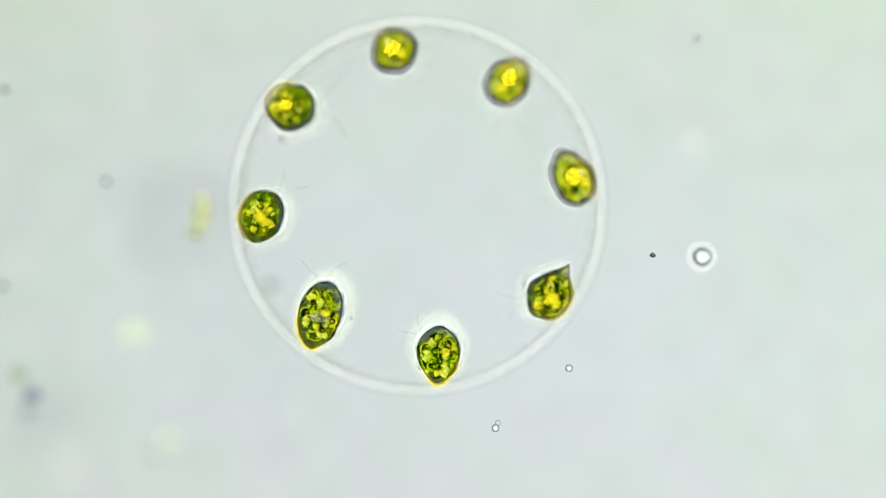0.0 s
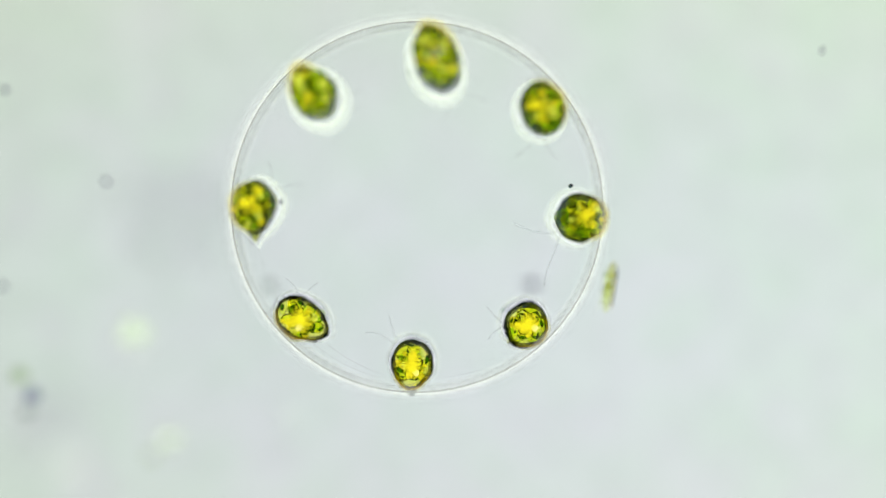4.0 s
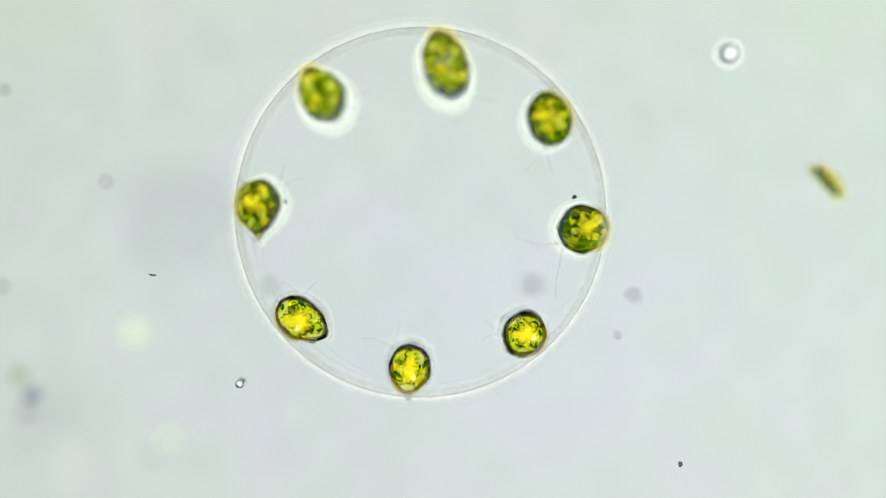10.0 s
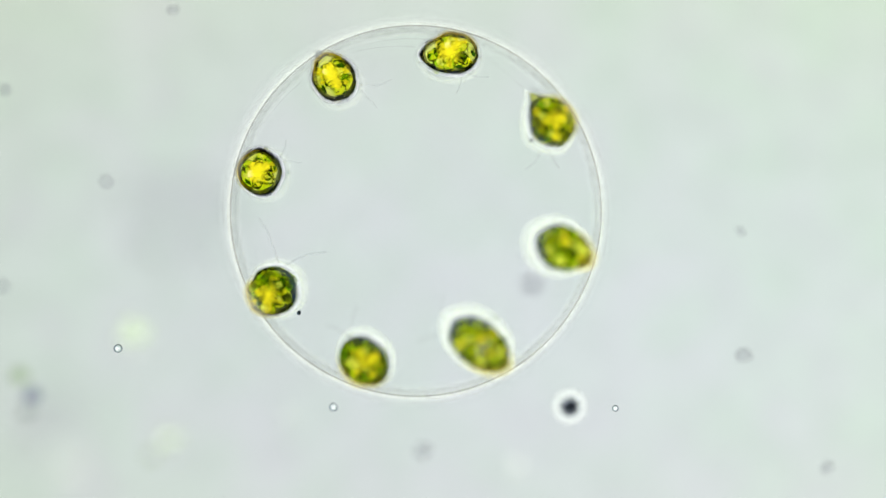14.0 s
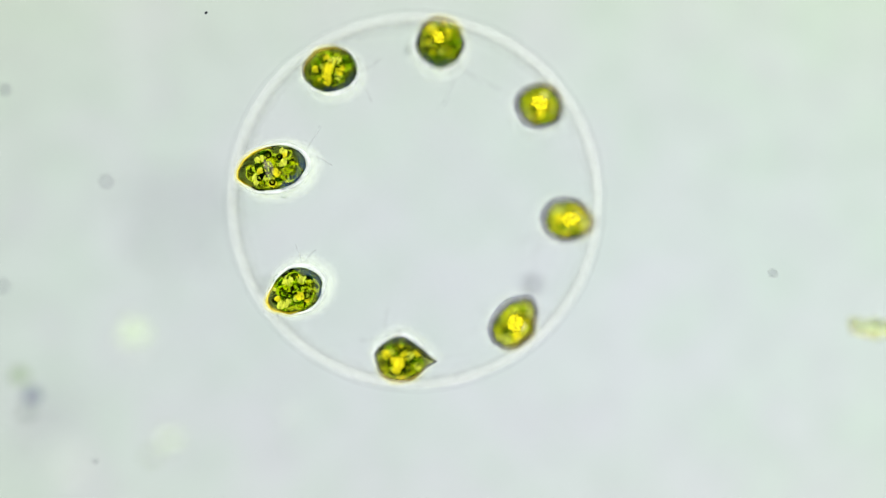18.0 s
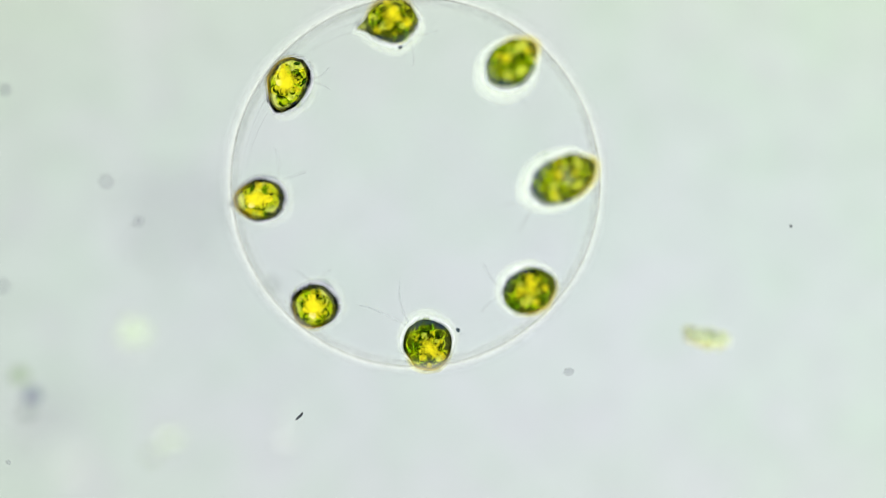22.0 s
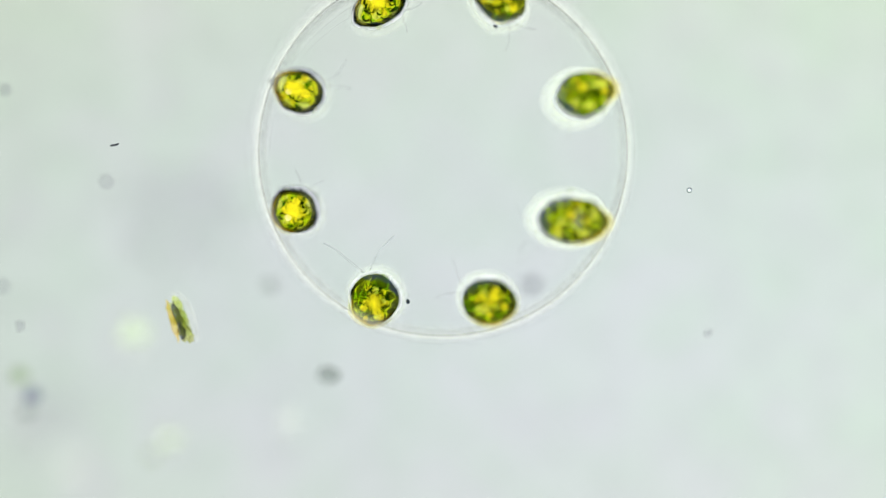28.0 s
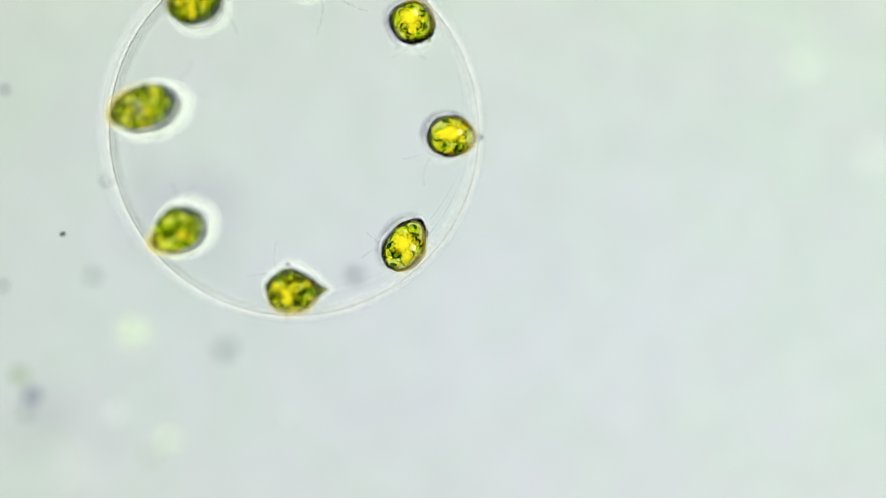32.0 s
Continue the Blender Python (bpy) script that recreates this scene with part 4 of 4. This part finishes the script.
drifters = []
for i, (kind, label, size, way) in enumerate(DRIFT):
    s = size * MM
    if kind == "pale":
        ob = part("pale_mote", lathe([(r, z) for r, z in oval_band(s * 0.7, s * 0.45, s * 0.1, 8)], 40, True, 0.2), M_PALE_MOTE)
        cat = "mote"
    elif kind in ("drop", "twin"):
        ob = part("water_bubble", blob(4, lumpy((s, s * 0.96, s * 0.9), 0.06, 1.2, 80 + i)), M_DROP)
        rim = part("bubble_edge", lathe(oval_band(s * 0.80, s * (0.24 if size > 1.2 else 0.20), s * 0.12, 8), 40, True, 0.05), M_DROP_EDGE, ob, "painted dark edge of the bubble")
        # bright and dark focus looks painted on opposite sides, turned up by the roll
        for name, high, r, mat, look_of in (("bubble_core", 0.6 * size, 0.78, M_CORE, "painted bright middle of the bubble"), ("bubble_base", -0.6 * size, 0.80, M_DROP_BASE, "painted dark focus side of the bubble")):
            if size > 1.2:
                core = part(name, blob(3, lumpy((s * r, s * r * 0.9, s * 0.2), 0.1, 1.2, 70 + i)), mat, ob, look_of)
                core.matrix_basis = pose(0, 0, high * MM)
        if size <= 1.2:
            core = part("bubble_core", blob(3, lumpy((s * 0.5, s * 0.46, s * 0.15), 0.1, 1.2, 70 + i)), M_CORE, ob, "painted bright middle of the bubble")
            core.matrix_basis = pose(0, 0, 0.5 * s)
        if kind == "twin":
            bud = part("small_bubble", blob(4, lumpy((s * 0.72, s * 0.68, s * 0.6), 0.06, 1.2, 75)), M_DROP, ob, "smaller half of the twin bubble")
            bud.matrix_basis = pose(s * 1.2, -s * 0.7, 0)
            part("bubble_edge", lathe(oval_band(s * 0.60, s * 0.11, s * 0.12, 8), 40, True, 0.05), M_DROP_EDGE, bud, "painted dark edge of the bubble")
        if size > 1.2:
            part("bubble_halo", lathe([(r, z - 0.6 * s) for r, z in oval_band(s * 1.35, s * 0.35, s * 0.1, 8)], 40, True, 0.05), M_DROP_HALO, ob, "painted bright halo round the bubble")
        cat = "bubble"
    elif kind == "dash":
        pts = [Vector(((u - 0.5) * 2 * s, 0.12 * s * math.sin(u * 5), 0)) for u in (0, 0.1, 0.25, 0.5, 0.75, 0.9, 1)]
        ob = part("bacterium", tube(pts, [s * r for r in (0.08, 0.2, 0.25, 0.26, 0.25, 0.2, 0.08)], 8), M_SPECK)
        cat = "bacterium"
    else:
        ob = part("drifting_speck", blob(3, lumpy((s, s * 0.8, s * 0.6), 0.45, 1.7, 90 + i)), M_SPECK if kind == "speck" else M_SPOT_SOFT if kind == "dark" else M_GREY)
        cat = "speck"
    tagged(ob, label, cat, "particles adrift in the water")
    drifters.append((ob, way))

# ---- the ways of the colony and of all that drifts: seconds, x, y, z (mm), turn (degrees) ----
COLONY_WAY = [
    (0.0, -4.49, 7.71, -5.4, 142.7), (0.5, -4.44, 7.46, 3.6, 170.4), (1.0, -4.48, 7.37, 3.0, 197.4), (1.5, -4.58, 7.32, -1.2, 221.8),
    (2.0, -4.6, 7.2, 0.6, 246.0), (2.5, -4.56, 7.18, 3.0, 272.0), (3.0, -4.54, 7.22, 3.9, 298.9), (3.5, -4.56, 7.28, 4.2, 327.1),
    (4.0, -4.63, 7.41, 4.2, 356.8), (4.5, -4.72, 7.55, 4.2, 387.3), (5.0, -4.85, 7.65, 3.9, 418.2), (5.5, -4.99, 7.66, 3.6, 448.7),
    (6.0, -5.15, 7.53, 3.6, 478.4), (6.5, -5.38, 7.28, 3.6, 507.3), (7.0, -5.5, 6.91, 7.4, 536.1), (7.5, -5.42, 6.45, 3.6, 564.4),
    (8.0, -5.29, 6.19, -4.8, 593.4), (8.5, -5.02, 6.22, -6.0, 625.4), (9.0, -4.71, 6.39, -6.6, 657.3), (9.5, -4.3, 6.38, 2.4, 686.5),
    (10.0, -4.03, 6.52, 3.0, 714.6), (10.5, -3.88, 6.68, 4.2, 742.9), (11.0, -3.78, 6.86, 3.6, 770.3), (11.5, -3.59, 7.0, 0.0, 795.5),
    (12.0, -3.57, 7.16, -6.0, 820.5), (12.5, -4.06, 7.27, -6.6, 847.8), (13.0, -4.64, 7.34, -9.0, 875.6), (13.5, -4.84, 7.12, -5.4, 902.5),
    (14.0, -4.81, 6.77, 3.8, 930.1), (14.5, -4.66, 6.6, 1.8, 960.3), (15.0, -4.44, 6.48, 1.8, 991.1), (15.5, -4.35, 6.52, 3.6, 1020.9),
    (16.0, -4.36, 6.8, 1.8, 1050.0), (16.5, -4.45, 7.21, 0.0, 1078.7), (17.0, -4.58, 7.67, -1.8, 1106.8), (17.5, -4.76, 8.12, -3.6, 1134.5),
    (18.0, -4.98, 8.53, -6.6, 1161.7), (18.5, -5.25, 8.79, -6.6, 1188.8), (19.0, -5.45, 9.1, -5.4, 1214.6), (19.5, -5.47, 9.72, -6.0, 1237.1),
    (20.0, -5.28, 10.16, 1.4, 1258.4), (20.5, -5.16, 10.55, 1.6, 1278.9), (21.0, -5.04, 10.93, 1.8, 1300.7), (21.5, -5.06, 11.39, 1.8, 1326.4),
    (22.0, -4.95, 11.96, 1.8, 1355.1), (22.5, -4.36, 12.74, 3.0, 1387.8), (23.0, -3.69, 13.42, 7.0, 1420.8), (23.5, -3.31, 13.77, 3.0, 1450.0),
    (24.0, -3.08, 14.03, 1.2, 1477.5), (24.5, -3.08, 14.5, 1.2, 1504.1), (25.0, -3.06, 14.85, 8.0, 1530.2), (25.5, -2.93, 15.77, -6.0, 1556.5),
    (26.0, -2.52, 16.2, -3.9, 1582.9), (26.5, -1.98, 16.59, -1.8, 1609.1), (27.0, -1.36, 16.94, 0.0, 1635.1), (27.5, -0.7, 17.19, 1.8, 1660.8),
    (28.0, -0.03, 17.38, 2.0, 1685.9), (28.5, 0.73, 17.48, 2.0, 1710.1), (29.0, 1.4, 17.43, 2.0, 1734.9), (29.5, 1.71, 17.0, 2.0, 1762.4),
    (30.0, 1.93, 16.68, 2.0, 1789.8), (30.5, 3.21, 16.76, 2.0, 1813.7), (31.0, 2.64, 17.74, 2.0, 1837.1), (31.2, 1.0, 18.59, 1.8, 1847.0),
    (31.5, -9.1, 19.62, 1.8, 1862.5), (31.8, -22.25, 20.95, 2.1, 1876.8), (32.0, -26.42, 21.01, 2.4, 1886.6),
]
STAGE_WAY = [(0, 0, 0), (30.9, 0, 0), (31.1, -1.0, 0), (31.3, -6.0, 0.5), (31.5, -13.0, 1.0), (31.8, -26.0, 1.4), (32.0, -30.0, 1.6)]


def way_rows(way):
    return [(t, pose(x * MM, y * MM, z * MM, roll[0] if roll else 0, 0, a)) for t, x, y, z, a, *roll in way]


def motions():
    walk(colony, way_rows(COLONY_WAY))
    walk(flake, [(t, pose(x * MM, y * MM, z * MM, roll, 0, a)) for t, x, y, z, a, roll in FLAKE_WAY])
    for ob, way in drifters:
        walk(ob, way_rows(way))
    for ob in (slide, *slide_grime):
        x, y, z = ob.location
        walk(ob, [(t, pose(x + dx * 1.1 * MM, y + dy * 1.1 * MM, z)) for t, dx, dy in STAGE_WAY])
    # the flagella sway
    for hair, root, turn, phase in hairs:
        walk(hair, [(t * 0.25, pose(root.x, root.y, root.z, 0, 6 * math.sin(t * 1.3 + phase), turn + 13 * math.sin(t * 1.9 + phase * 2.1))) for t in range(129)])


motions()
